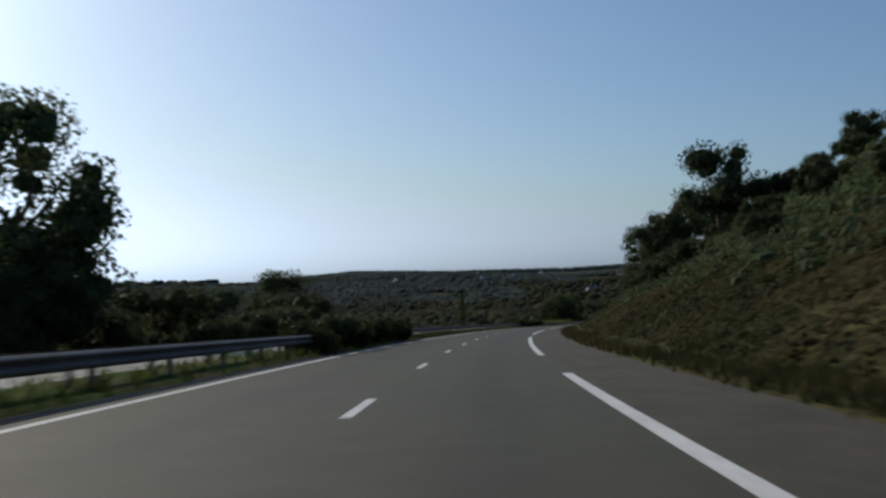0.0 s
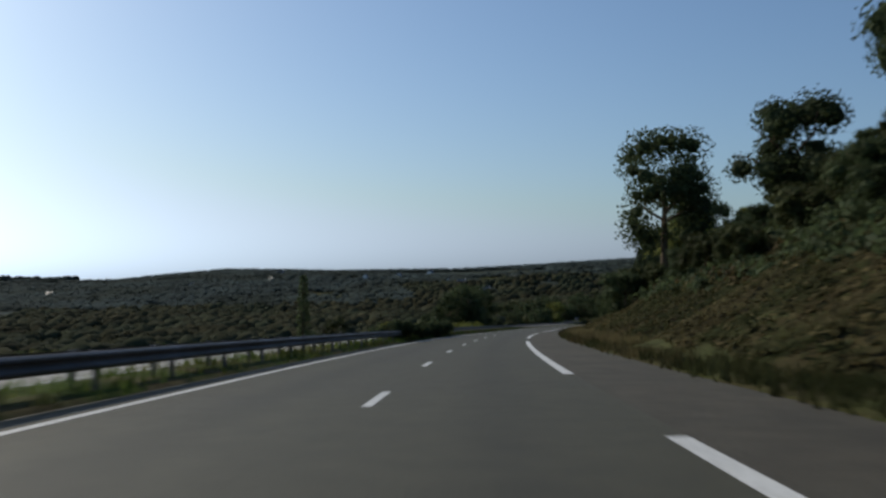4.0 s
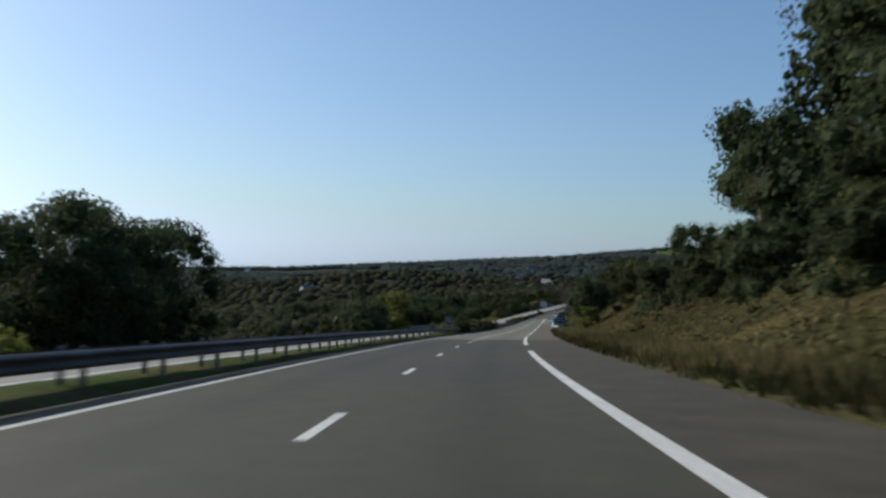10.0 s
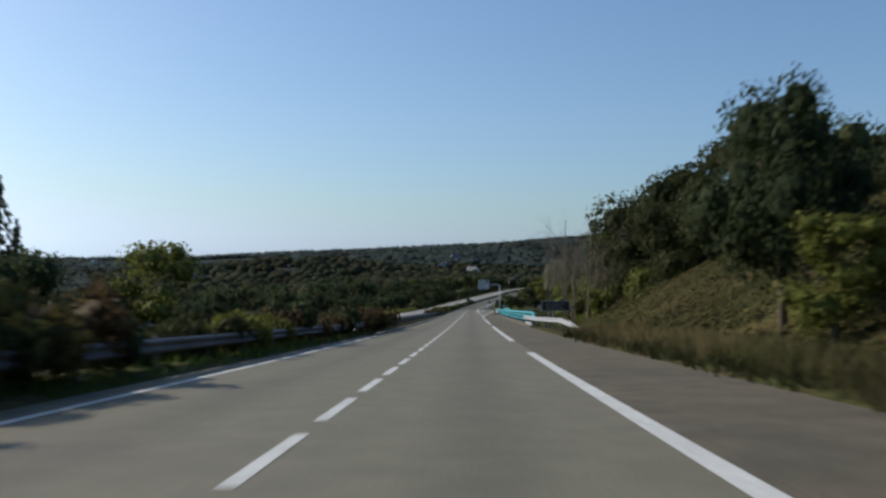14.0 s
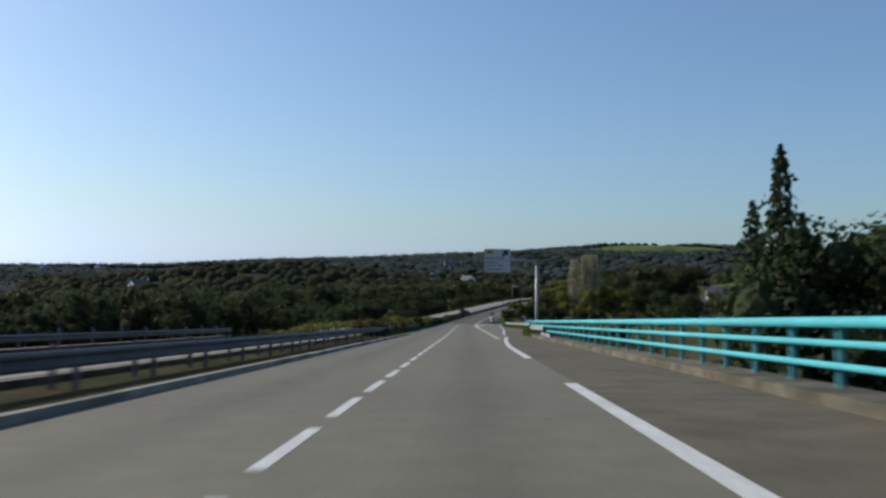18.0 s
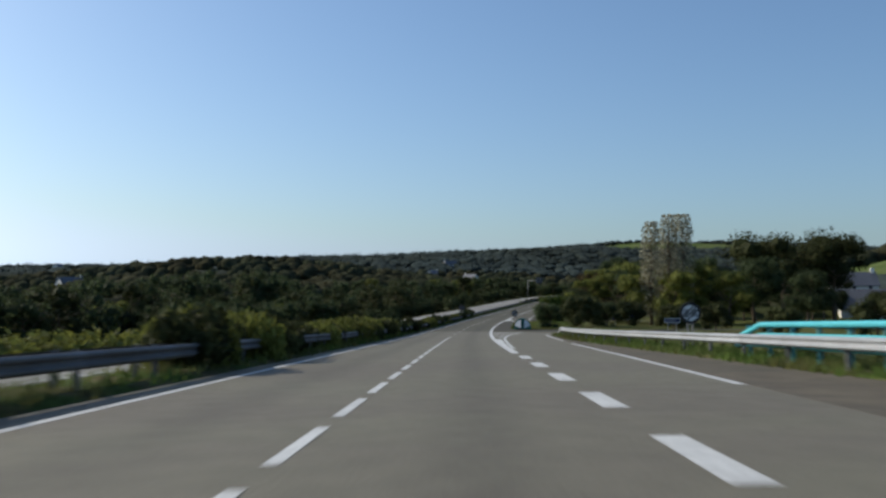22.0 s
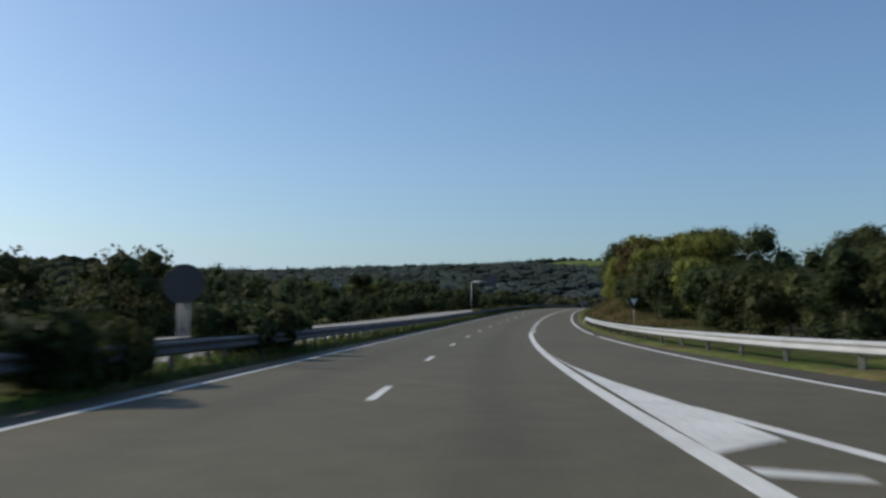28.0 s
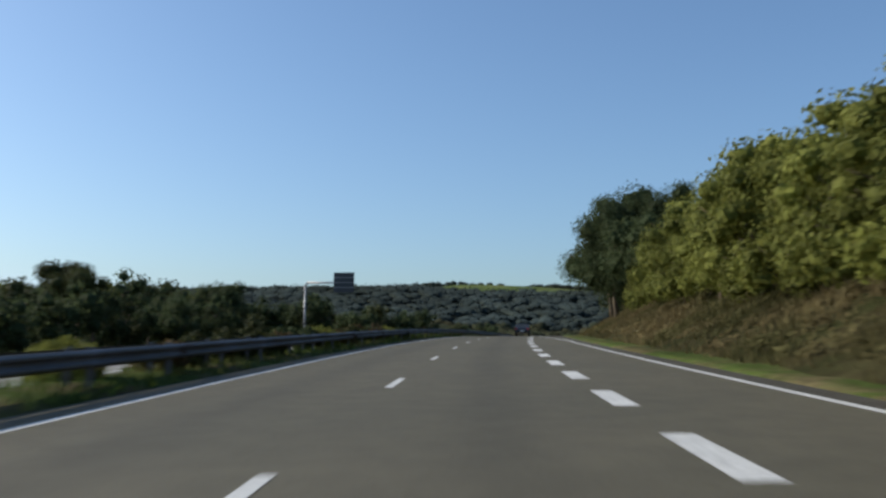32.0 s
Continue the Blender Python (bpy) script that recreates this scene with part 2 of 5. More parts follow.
# ---- the line of the road: heading and slope in degrees, every 56 m ----
HEAD = [3.0, 2.0, -1.39, -4.87, -8.11, -11.37, -15.07, -18.11, -21.15, -22.59, -22.89, -22.97, -22.97, -22.83, -22.98, -24.78, -27.86, -31.33, -34.66, -37.9, -40.5, -42.5, -43, -43, -43]
SLOPE = [-2.7, -2.7, -2.67, -2.61, -2.55, -2.53, -2.48, -2.23, -2.15, -2.2, -1.8, -1.58, -1.55, -1.46, -1.41, -0.68, 0.23, 1.1, 1.91, 1.9, 1.2, 0.6, 0.3, 0.2, 0.2]
BANK = [0.4, 0.4, 0.4, 0.2, -0.3, -0.8, -0.85, -0.9, -0.7, -0.6, -0.7, -0.85, -0.9, -0.7, -0.2, -0.2, -0.4, -0.2, -0.7, -0.6, -0.5, -0.5, -0.5, -0.5, -0.5]
S0, S1 = -112.0, 1232.0
SS = np.arange(S0, S1 + 0.1, 1.0)


def eased(y):
    y = np.array(y, float)
    m = np.gradient(y)
    u = (SS - S0) / 56
    i = np.clip(u.astype(int), 0, len(y) - 2)
    f = u - i
    return (2 * f**3 - 3 * f**2 + 1) * y[i] + (f**3 - 2 * f**2 + f) * m[i] + (3 * f**2 - 2 * f**3) * y[i + 1] + (f**3 - f**2) * m[i + 1]


TILT = np.tan(np.radians(eased(BANK)))
HD, GR = np.radians(eased(HEAD)), np.radians(eased(SLOPE))
DD = np.stack([-np.sin(HD) * np.cos(GR), np.cos(HD) * np.cos(GR), np.sin(GR)], -1)
CC = np.vstack([[0, 0, 0], np.cumsum((DD[1:] + DD[:-1]) / 2, 0)])
CC -= CC[112]
CC[:, 2] -= 1.15


def P(s, l=0.0, z=0.0):
    """The place s metres along the road, l metres right of the driving line, z metres over the road."""
    i = min(max(s - S0, 0), len(SS) - 1.001)
    k = int(i)
    f = i - k
    p = CC[k] * (1 - f) + CC[k + 1] * f
    h = HD[k] * (1 - f) + HD[k + 1] * f
    return Vector((p[0] + math.cos(h) * l, p[1] + math.sin(h) * l, p[2] + z - TILT[k] * min(max(l, -22.0), 22.0)))


def turn(s):
    return math.degrees(HD[int(min(max(s - S0, 0), len(SS) - 1))])


def rise(s):
    return math.degrees(GR[int(min(max(s - S0, 0), len(SS) - 1))])


def at(s, l, z=0.0, yaw=0.0, size=1.0):
    p = P(s, l, z)
    return pose(p.x, p.y, p.z, 0, 0, turn(s) + yaw) @ Matrix.Scale(size, 4)


def lerp(x, xs, ys):
    return float(np.interp(x, xs, ys))


# ---- mesh helpers ----
def mesh_ob(name, verts, faces, material, parent=None, smooth=False, label=""):
    me = bpy.data.meshes.new(name)
    me.from_pydata([tuple(v) for v in verts], [], faces)
    for m in (material if isinstance(material, (list, tuple)) else [material]):
        me.materials.append(m)
    if smooth:
        me.polygons.foreach_set("use_smooth", [True] * len(me.polygons))
    me.update()
    ob = new(name, me)
    if parent:
        ob.parent = parent
    if label:
        ob["label"] = label
    return ob


def part(name, bm, material, parent, label="", smooth=False):
    me = bpy.data.meshes.new(name)
    bm.to_mesh(me)
    bm.free()
    me.materials.append(material)
    if smooth:
        me.polygons.foreach_set("use_smooth", [True] * len(me.polygons))
    ob = new(name, me)
    ob.parent = parent
    if label:
        ob["label"] = label
    return ob


def box(bm, x0, x1, y0, y1, z0, z1, bevel=0.0):
    r = bmesh.ops.create_cube(bm, size=1)
    for v in r["verts"]:
        v.co = Vector((x0 + (v.co.x + 0.5) * (x1 - x0), y0 + (v.co.y + 0.5) * (y1 - y0), z0 + (v.co.z + 0.5) * (z1 - z0)))
    if bevel:
        es = list({e for v in r["verts"] for e in v.link_edges})
        bmesh.ops.bevel(bm, geom=es, offset=bevel, segments=2, affect="EDGES")
    return bm


def tube(bm, a, b, r0, r1=None, n=8):
    a, b = Vector(a), Vector(b)
    r1 = r0 if r1 is None else r1
    q = (b - a).to_track_quat("Z", "Y")
    ra = [bm.verts.new(a + q @ Vector((math.cos(6.2832 * i / n) * r0, math.sin(6.2832 * i / n) * r0, 0))) for i in range(n)]
    rb = [bm.verts.new(b + q @ Vector((math.cos(6.2832 * i / n) * r1, math.sin(6.2832 * i / n) * r1, 0))) for i in range(n)]
    for i in range(n):
        bm.faces.new((ra[i], ra[(i + 1) % n], rb[(i + 1) % n], rb[i]))
    bm.faces.new(ra[::-1])
    bm.faces.new(rb)
    return bm


def strip(name, s0, s1, step, cols, material, parent=None, smooth=True, label=""):
    """A band along the road. cols(s) gives the (l, z) of each line across it."""
    n = max(1, int(round((s1 - s0) / step)))
    v, f = [], []
    c = 0
    for i in range(n + 1):
        s = s0 + (s1 - s0) * i / n
        row = cols(s)
        c = len(row)
        v += [P(s, l, z) for l, z in row]
    for i in range(n):
        for j in range(c - 1):
            a = i * c + j
            f.append((a, a + 1, a + c + 1, a + c))
    ob = mesh_ob(name, v, f, material, parent, smooth, label)
    uv = ob.data.uv_layers.new(name="road")
    row = [[q[0] for q in cols(s0 + (s1 - s0) * i / n)] for i in range(n + 1)]
    for lp in ob.data.loops:
        i, j = divmod(lp.vertex_index, c)
        uv.data[lp.index].uv = (row[i][j], (s1 - s0) * i / n)
    return ob


def slab(name, s0, s1, step, l0, l1, z, thick, material, parent=None, label=""):
    """A band with a thickness; l0 and l1 are numbers or functions of s."""
    a = l0 if callable(l0) else (lambda s: l0)
    b = l1 if callable(l1) else (lambda s: l1)
    return strip(name, s0, s1, step, lambda s: [(a(s), z - thick), (a(s), z), (b(s), z), (b(s), z - thick)], material, parent, False, label)


def root(name, label, category, group="", kind="", m=None):
    ob = new(name)
    if m is not None:
        ob.matrix_basis = m
    return tagged(ob, label, category, group, kind)

# ---- the ground: one sheet, fine near the road, coarse far off ----
def sstep(x, a, b):
    t = np.clip((x - a) / (b - a), 0, 1)
    return t * t * (3 - 2 * t)


def bank_top(s):
    """Height of the cutting on the right of the road."""
    return np.interp(s, [-120, 60, 200, 330, 380, 420, 455, 480, 520, 570, 640, 780, 850, 900, 960, 1040, 1100, 1240],
                     [13, 15, 14, 13, 12, 9, 5, -9, -11, -6, -1.5, -0.5, 0.4, 1.7, 2.8, 3.5, 2, 0])


def bank_foot(s):
    return np.interp(s, [0, 150, 250, 340, 390, 450, 560, 600, 850, 890], [6.6, 6.8, 7.5, 8.0, 10.5, 9.0, 6.6, 9.5, 9.5, 8.0])


def left_floor(s):
    return np.interp(s, [-120, 60, 150, 300, 440, 500, 560, 640, 800, 900, 1000, 1240], [-2, -3, -8, -9, -8, -14, -13, -7, -4, -1.5, -0.8, -1])


def profile(s, l):
    """Height over the road of the ground beside it."""
    top = bank_top(s)
    foot = bank_foot(s)
    up = np.where(top > 0, np.minimum(0.62 * (l - foot), top + 0.06 * np.maximum(l - 30, 0)), np.maximum(-0.5 * (l - foot), top))
    right = np.where(l > foot, up, 0.0)
    bot = left_floor(s)
    left = np.where(l < -19.8, np.maximum(0.45 * (l + 19.8), bot), 0.0)
    return np.where(l > 0, right, left)


PTS = CC[::8]
PS, PH = SS[::8], HD[::8]


def road_coords(x, y):
    s, l, z = np.empty_like(x), np.empty_like(x), np.empty_like(x)
    for a in range(0, len(x), 8000):
        xa, ya = x[a:a + 8000], y[a:a + 8000]
        d = (xa[:, None] - PTS[None, :, 0])**2 + (ya[:, None] - PTS[None, :, 1])**2
        k = d.argmin(1)
        dx, dy = xa - PTS[k, 0], ya - PTS[k, 1]
        h = PH[k]
        along = np.clip(-dx * np.sin(h) + dy * np.cos(h), -6, 6)
        s[a:a + 8000] = PS[k] + along
        l[a:a + 8000] = np.sign(dx * np.cos(h) + dy * np.sin(h)) * np.sqrt(d[np.arange(len(k)), k])
        z[a:a + 8000] = np.interp(s[a:a + 8000], SS, CC[:, 2]) - np.interp(s[a:a + 8000], SS, TILT) * np.clip(l[a:a + 8000], -22, 22)
    return s, l, z


def far_height(x, y):
    """The valley floor, the long ridge across it, and the hill to the right."""
    crest = np.interp(x, [-3500, -380, -170, 235, 515, 717, 938, 1300, 2200, 4000], [2, -6, 11, 8, 27, 37, 58, 63, 51, 41])
    yc = np.interp(x, [-3500, -200, 400, 700, 950, 4000], [2100, 1900, 1650, 1680, 1780, 2300])
    y0 = np.interp(x, [-3500, 0, 350, 700, 4000], [950, 980, 1080, 1150, 1300])
    t = sstep(y, y0, yc)
    z = -38 + (crest + 38) * t
    z = z + np.where(y < 500, (500 - np.minimum(y, 500)) * 0.02, 0)
    hill = np.exp(-((x - 720)**2 / 330**2 + (y - 830)**2 / 300**2)) * 88
    back = np.exp(-((x - 380)**2 / 260**2 + (y - 160)**2 / 330**2)) * 45
    rise_l = np.exp(-((x - 290)**2 / 200**2 + (y - 1190)**2 / 130**2)) * 27
    wob = 2 * np.sin(x * 0.006 + 1) * np.sin(y * 0.005) + 1.5 * np.sin(x * 0.017 + y * 0.013)
    return z + hill + back + rise_l + wob * sstep(np.hypot(x - 150, y - 450), 300, 900)


def ground_height(x, y):
    s, l, z = road_coords(x, y)
    w = 1 - sstep(np.abs(l), 55, 260)
    far = far_height(x, y)
    near = z + profile(s, l)
    lump = 0.35 * np.sin(x * 0.31 + 2 * np.sin(y * 0.11)) * np.sin(y * 0.27) * sstep(l, 9, 16)
    g = near * w + far * (1 - w) + lump
    under = (l > -19.3) & (l < np.where((s > 600) & (s < 850), 9.0, 6.4))
    g = np.where(under, z - 0.45, g)
    gorge = (1 - sstep(np.abs(s - 524), 48, 58)) * (np.abs(l) < 45)
    g = np.where(under, g - 10 * gorge, g)
    return g, s, l


def gz(x, y):
    return float(ground_height(np.array([float(x)]), np.array([float(y)]))[0][0])


gx = np.concatenate([np.linspace(-3600, -400, 22), np.linspace(-330, -60, 14), np.arange(-50, 470, 4.0), np.linspace(490, 1100, 26), np.linspace(1200, 3600, 16)])
gy = np.concatenate([np.linspace(-900, -130, 10), np.arange(-110, 980, 4.0), np.linspace(1000, 2200, 50), np.linspace(2350, 4600, 12)])
GX, GY = np.meshgrid(gx, gy)
GZ, GS, GL = ground_height(GX.ravel(), GY.ravel())
nx, ny = len(gx), len(gy)
gf, gm = [], []
for j in range(ny - 1):
    for i in range(nx - 1):
        a = j * nx + i
        gf.append((a, a + 1, a + nx + 1, a + nx))
        x, y, s, l = gx[i], gy[j], GS[a], GL[a]
        lush = (835 < x < 1040 and 1630 < y < 1800) or (405 < x < 522 and 730 < y < 885)
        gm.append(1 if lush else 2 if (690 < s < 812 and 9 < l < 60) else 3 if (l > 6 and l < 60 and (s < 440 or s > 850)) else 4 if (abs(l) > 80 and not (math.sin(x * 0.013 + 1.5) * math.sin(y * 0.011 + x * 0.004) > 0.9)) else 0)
ground = mesh_ob("ground", np.stack([GX.ravel(), GY.ravel(), GZ], -1), gf, [M_GROUND, M_PASTURE, M_LAWN, M_SOIL, M_FLOOR_HAZE], None, True)
ground.data.polygons.foreach_set("material_index", gm)
tagged(ground, "rolling valley ground with meadow, pasture and earth banks", "ground", kind="structure")



def sheet_height(x, y):
    """Height of the ground sheet itself, between its corners."""
    i = np.clip(np.searchsorted(gx, x) - 1, 0, nx - 2)
    j = np.clip(np.searchsorted(gy, y) - 1, 0, ny - 2)
    u, v = (x - gx[i]) / (gx[i + 1] - gx[i]), (y - gy[j]) / (gy[j + 1] - gy[j])
    z = GZ.reshape(ny, nx)
    return z[j, i] * (1 - u) * (1 - v) + z[j, i + 1] * u * (1 - v) + z[j + 1, i] * (1 - u) * v + z[j + 1, i + 1] * u * v


# ---- carriageways ----
BR0, BR1 = 468.0, 578.0          # the bridge


def edge_line(s):
    """Right edge line of the running lane and slip roads."""
    return lerp(s, [-120, 575, 600, 615, 650, 672, 690, 706, 720, 735, 760, 790, 800, 840, 896, 960, 1010, 1240], [1.9, 2.9, 3.9, 4.6, 5.8, 6.4, 6.9, 7.2, 10, 14, 14, 6.6, 6.3, 5.75, 5.4, 4.6, 1.95, 1.9])


def right_edge(s):
    """Right edge of the paved surface."""
    return lerp(s, [-120, 300, 400, 470, 578, 600, 625, 655, 690, 706, 720, 734, 736, 745, 775, 786, 788, 794, 800, 820, 860, 900, 1000, 1240], [4.5, 4.6, 4.9, 4.75, 4.8, 5.9, 8.3, 8.1, 7.6, 7.9, 12, 15, 4.6, 4.3, 4.4, 4.7, 7.2, 8.4, 7.6, 6.7, 6.2, 6.0, 4.9, 4.7])


def lane_edge(s):
    """Where the running surface ends and the shoulder begins."""
    if 725 <= s < 800:
        return lerp(s, [785, 789, 794, 800], [2.05, 5.2, 6.4, 6.3])
    return max(2.05, edge_line(s)) if s > 600 else lerp(s, [530, 548, 560, 572, 600], [2.05, 2.1, 2.42, 2.97, 3.9])


PV0, PV1 = 352.0, 725.0          # where the paving changes
road = slab("road", S0, PV0, 4, -5.95, 2.05, 0, 0.35, M_ROAD)
tagged(road, "worn dark grey asphalt carriageway with two running lanes", "road", kind="structure")
road_b = slab("road", PV0, PV1, 4, -5.95, lane_edge, 0, 0.35, M_ROAD_B)
tagged(road_b, "paler asphalt carriageway over the bridge and exit lane", "road", kind="structure")
road_c = slab("road", PV1, S1, 2, -5.95, lane_edge, 0, 0.35, M_ROAD_C)
tagged(road_c, "brownish asphalt carriageway with a merging lane", "road", kind="structure")
for a, b in ((S0, PV0), (PV0, PV1), (PV1, S1)):
    sh = slab("hard_shoulder", a, b, 3, lane_edge, lambda s: max(right_edge(s), lane_edge(s) + 0.25), -0.006, 0.35, M_SHOULDER_B if a == PV0 else M_SHOULDER)
    tagged(sh, "darker brownish asphalt hard shoulder beside the lane", "shoulder", kind="structure")
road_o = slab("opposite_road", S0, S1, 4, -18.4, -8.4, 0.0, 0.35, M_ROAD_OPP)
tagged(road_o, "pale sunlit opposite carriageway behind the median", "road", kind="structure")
# slip roads that leave and join, behind the grass island
def ramp_pts(kind):
    return [(700, 6.0), (714, 9), (726, 15), (735, 24), (742, 38)] if kind == "exit" else [(803, 5.4), (795, 8.4), (792.5, 13), (791.5, 19), (790.5, 36)]


for kind in ("exit", "entry"):
    pts = ramp_pts(kind)
    v, f = [], []
    for i in range(25):
        u = i / 24 * (len(pts) - 1)
        k = min(int(u), len(pts) - 2)
        q = u - k
        q = q * q * (3 - 2 * q) * 0.3 + q * 0.7
        s = pts[k][0] * (1 - q) + pts[k + 1][0] * q
        l = pts[k][1] * (1 - q) + pts[k + 1][1] * q
        wdt = 2.6
        k0, k1 = max(k - (q < 0.5), 0), min(k + 1 + (q > 0.5), len(pts) - 1)
        ds, dl = pts[k1][0] - pts[k0][0], pts[k1][1] - pts[k0][1]
        ln = math.hypot(ds, dl) * (1 if kind == "exit" else -1)
        for e in (-1, 1):
            p = P(s - e * wdt * dl / ln, l + e * wdt * ds / ln, -0.014)
            v.append(p)
        if i:
            a = 2 * i
            f.append((a - 2, a - 1, a + 1, a))
    r = mesh_ob("slip_road", v, f, M_SHOULDER)
    tagged(r, "narrow asphalt slip road curving away from the carriageway", "road", kind="structure")

# ---- road markings, each stroke a piece of its road ----
def stroke(s0, s1, l, w, owner, skew=0.0, z=0.005):
    n = max(1, int((s1 - s0) / 4))
    v, f = [], []
    for i in range(n + 1):
        s = s0 + (s1 - s0) * i / n
        c = l(s) if callable(l) else l
        v += [P(s, c - w / 2, z), P(s + skew, c + w / 2, z)]
    for i in range(n):
        f.append((2 * i, 2 * i + 1, 2 * i + 3, 2 * i + 2))
    return mesh_ob("lane_dash" if s1 - s0 < 6 else "edge_stripe", v, f, M_PAINT, owner)


def owner_at(s):
    return road if s < PV0 else road_b if s < PV1 else road_c


k = -9
while 14.6 + 12.63 * k < 336:
    e = 14.6 + 12.63 * k
    stroke(e - 2.9, e, -1.62, 0.15, owner_at(e))
    k += 1
e = 342.9
while e < 538:
    stroke(e - 2.95, e, -1.62, 0.15, owner_at(e))
    e += 4.184
e = 539.55
while e < 695:
    stroke(e - 2.95, e, -1.62, 0.15, owner_at(e))
    e += 4.16
e = 698.6
while e < 1220:
    stroke(e - 2.9, e, -1.62, 0.15, owner_at(e))
    e += 12.8
s = -66.5
while s < 530:
    stroke(s, s + 38.2, 1.93, 0.24, owner_at(s))
    s += 50.0
s = 566.2
while s < 652:
    stroke(s, s + 3.0, 2.06, 0.36, owner_at(s))
    s += 6.3
stroke(654, 735, 1.95, 0.3, road_b)
stroke(735, 846, 1.93, 0.24, road_c)
s = 846.4
while s < 1000:
    stroke(s, s + 3.0, 2.06, 0.36, owner_at(s))
    s += 6.3
stroke(533.5, 572, lambda q: lerp(q, [533, 548, 560, 572], [1.93, 1.95, 2.3, 2.85]), 0.24, road_b)
stroke(584, 622, lambda q: lerp(q, [584, 600, 617, 622], [3.15, 3.75, 4.5, 4.65]), 0.2, road_b)
stroke(634, 674, lambda q: edge_line(q) - 0.12, 0.2, road_b)
stroke(682, 706, lambda q: edge_line(q) - 0.1, 0.2, road_b)
stroke(706, 713, lambda q: lerp(q, [706, 710, 713], [7.1, 7.5, 8.6]), 0.2, road_b)
stroke(790, 838, lambda q: edge_line(q) - 0.1, 0.18, road_c)
stroke(842, 902, lambda q: edge_line(q) - 0.1, 0.18, road_c)
stroke(906, 1000, lambda q: edge_line(q) - 0.1, 0.18, road_c)
stroke(1005, 1220, 1.95, 0.22, road_c)
for a in np.arange(S0, S1 - 60, 60.0):
    for b0, b1 in ((a, min(a + 60, 446.0)), (max(a, 592.0), a + 60)):
        if b1 > b0:
            stroke(float(b0), float(b1), -5.2, 0.17, owner_at(b0))
    stroke(float(a), float(a) + 60, -9.1, 0.18, road_o)
    stroke(float(a), float(a) + 38, -16.2, 0.2, road_o)
for a in np.arange(S0, S1, 12.7):
    stroke(float(a), float(a) + 2.9, -12.7, 0.15, road_o)
# gore of the exit: a second line and slanting bars; gore of the entry: a solid wedge
v = [P(q, 2.05, 0.006) for q in range(655, 688, 4)] + [P(q, lerp(q, [655, 668, 679, 687], [2.12, 2.2, 2.4, 2.5]), 0.006) for q in range(687, 654, -4)]
mesh_ob("gore_wedge", v, [tuple(range(len(v)))], M_PAINT, road_b)
GORE = ([655, 668, 679, 685, 692, 698, 706, 718, 724], [2.2, 2.35, 2.58, 2.68, 2.87, 3.15, 3.65, 4.9, 5.8])
stroke(662, 722, lambda q: lerp(q, *GORE), 0.17, road_b)
for i in range(6):
    s = 694.2 + i * 5.0
    r = lerp(s, *GORE)
    v = [P(s + 0.2, 2.2, 0.005), P(s - 1.5, r - 0.25, 0.005), P(s - 0.4, r - 0.18, 0.005), P(s + 0.8, 2.2, 0.005)]
    mesh_ob("gore_bar", v, [(0, 1, 2, 3)], M_PAINT, road_b)
v = [P(s, l, 0.005) for s, l in ((792.5, 2.05), (793.5, 2.95), (797, 2.86), (802, 2.5), (808, 2.22), (816, 2.05))]
mesh_ob("gore_wedge", v, [(0, 1, 2, 3, 4, 5)], M_PAINT, road_c)
stroke(785.6, 797, lambda q: lerp(q, [785.6, 797], [4.1, 2.8]), 0.2, road_c)
v = [P(s, l, 0.005) for s, l in ((788.8, 2.1), (786.1, 3.9), (786.5, 4.0), (789.3, 2.1))]
mesh_ob("gore_bar", v, [(0, 1, 2, 3)], M_PAINT, road_c)
v = [P(s, l, 0.005) for s, l in ((791.3, 2.1), (791.0, 2.8), (791.25, 2.85), (791.7, 2.1))]
mesh_ob("gore_bar", v, [(0, 1, 2, 3)], M_PAINT, road_c)

ap = slab("hard_shoulder", 787.5, 802, 2, lambda s: right_edge(s) - 0.05, lambda s: lerp(s, [787, 793, 802], [14, 11, 7.8]), -0.012, 0.35, M_SHOULDER)
tagged(ap, "asphalt apron where the slip road joins", "shoulder", kind="structure")

# ---- median and verges ----
med = strip("median", S0, BR0, 3, lambda s: [(-8.5, -0.1), (-8.4, 0.04), (-7.7, 0.13 + 0.05 * math.sin(s)), (-6.9, 0.12 + 0.04 * math.sin(1.7 * s)), (-6.1, 0.06), (-5.9, -0.1)], M_VERGE)
tagged(med, "narrow grassed median between the carriageways", "median", kind="structure")
med2 = strip("median", BR1, S1, 3, lambda s: [(-8.5, -0.1), (-8.4, 0.04), (-7.7, 0.13 + 0.05 * math.sin(s)), (-6.9, 0.12 + 0.04 * math.sin(1.7 * s)), (-6.1, 0.06), (-5.9, -0.1)], M_VERGE)
tagged(med2, "narrow grassed median between the carriageways", "median", kind="structure")
med3 = slab("median_kerb", BR0, BR1, 3, -8.4, -7.9, 0.18, 0.4, M_CONC)
tagged(med3, "concrete kerb along the bridge deck", "kerb", kind="structure")
med4 = slab("median_kerb", 446, 592, 3, -5.4, -5.22, 0.12, 0.2, M_CONC_P)
tagged(med4, "concrete kerb along the bridge deck", "kerb", kind="structure")
med5 = slab("median_deck", BR0, BR1, 3, -7.9, -5.4, 0.05, 0.3, M_SOIL)
for a, b in ((446, BR0), (BR1, 592)):
    tagged(slab("median_edge", a, b, 3, -6.2, -5.4, 0.06, 0.2, M_SOIL), "dirty strip behind the median kerb", "median", kind="structure")
tagged(med5, "dirty dark strip between the bridge kerbs", "median", kind="structure")


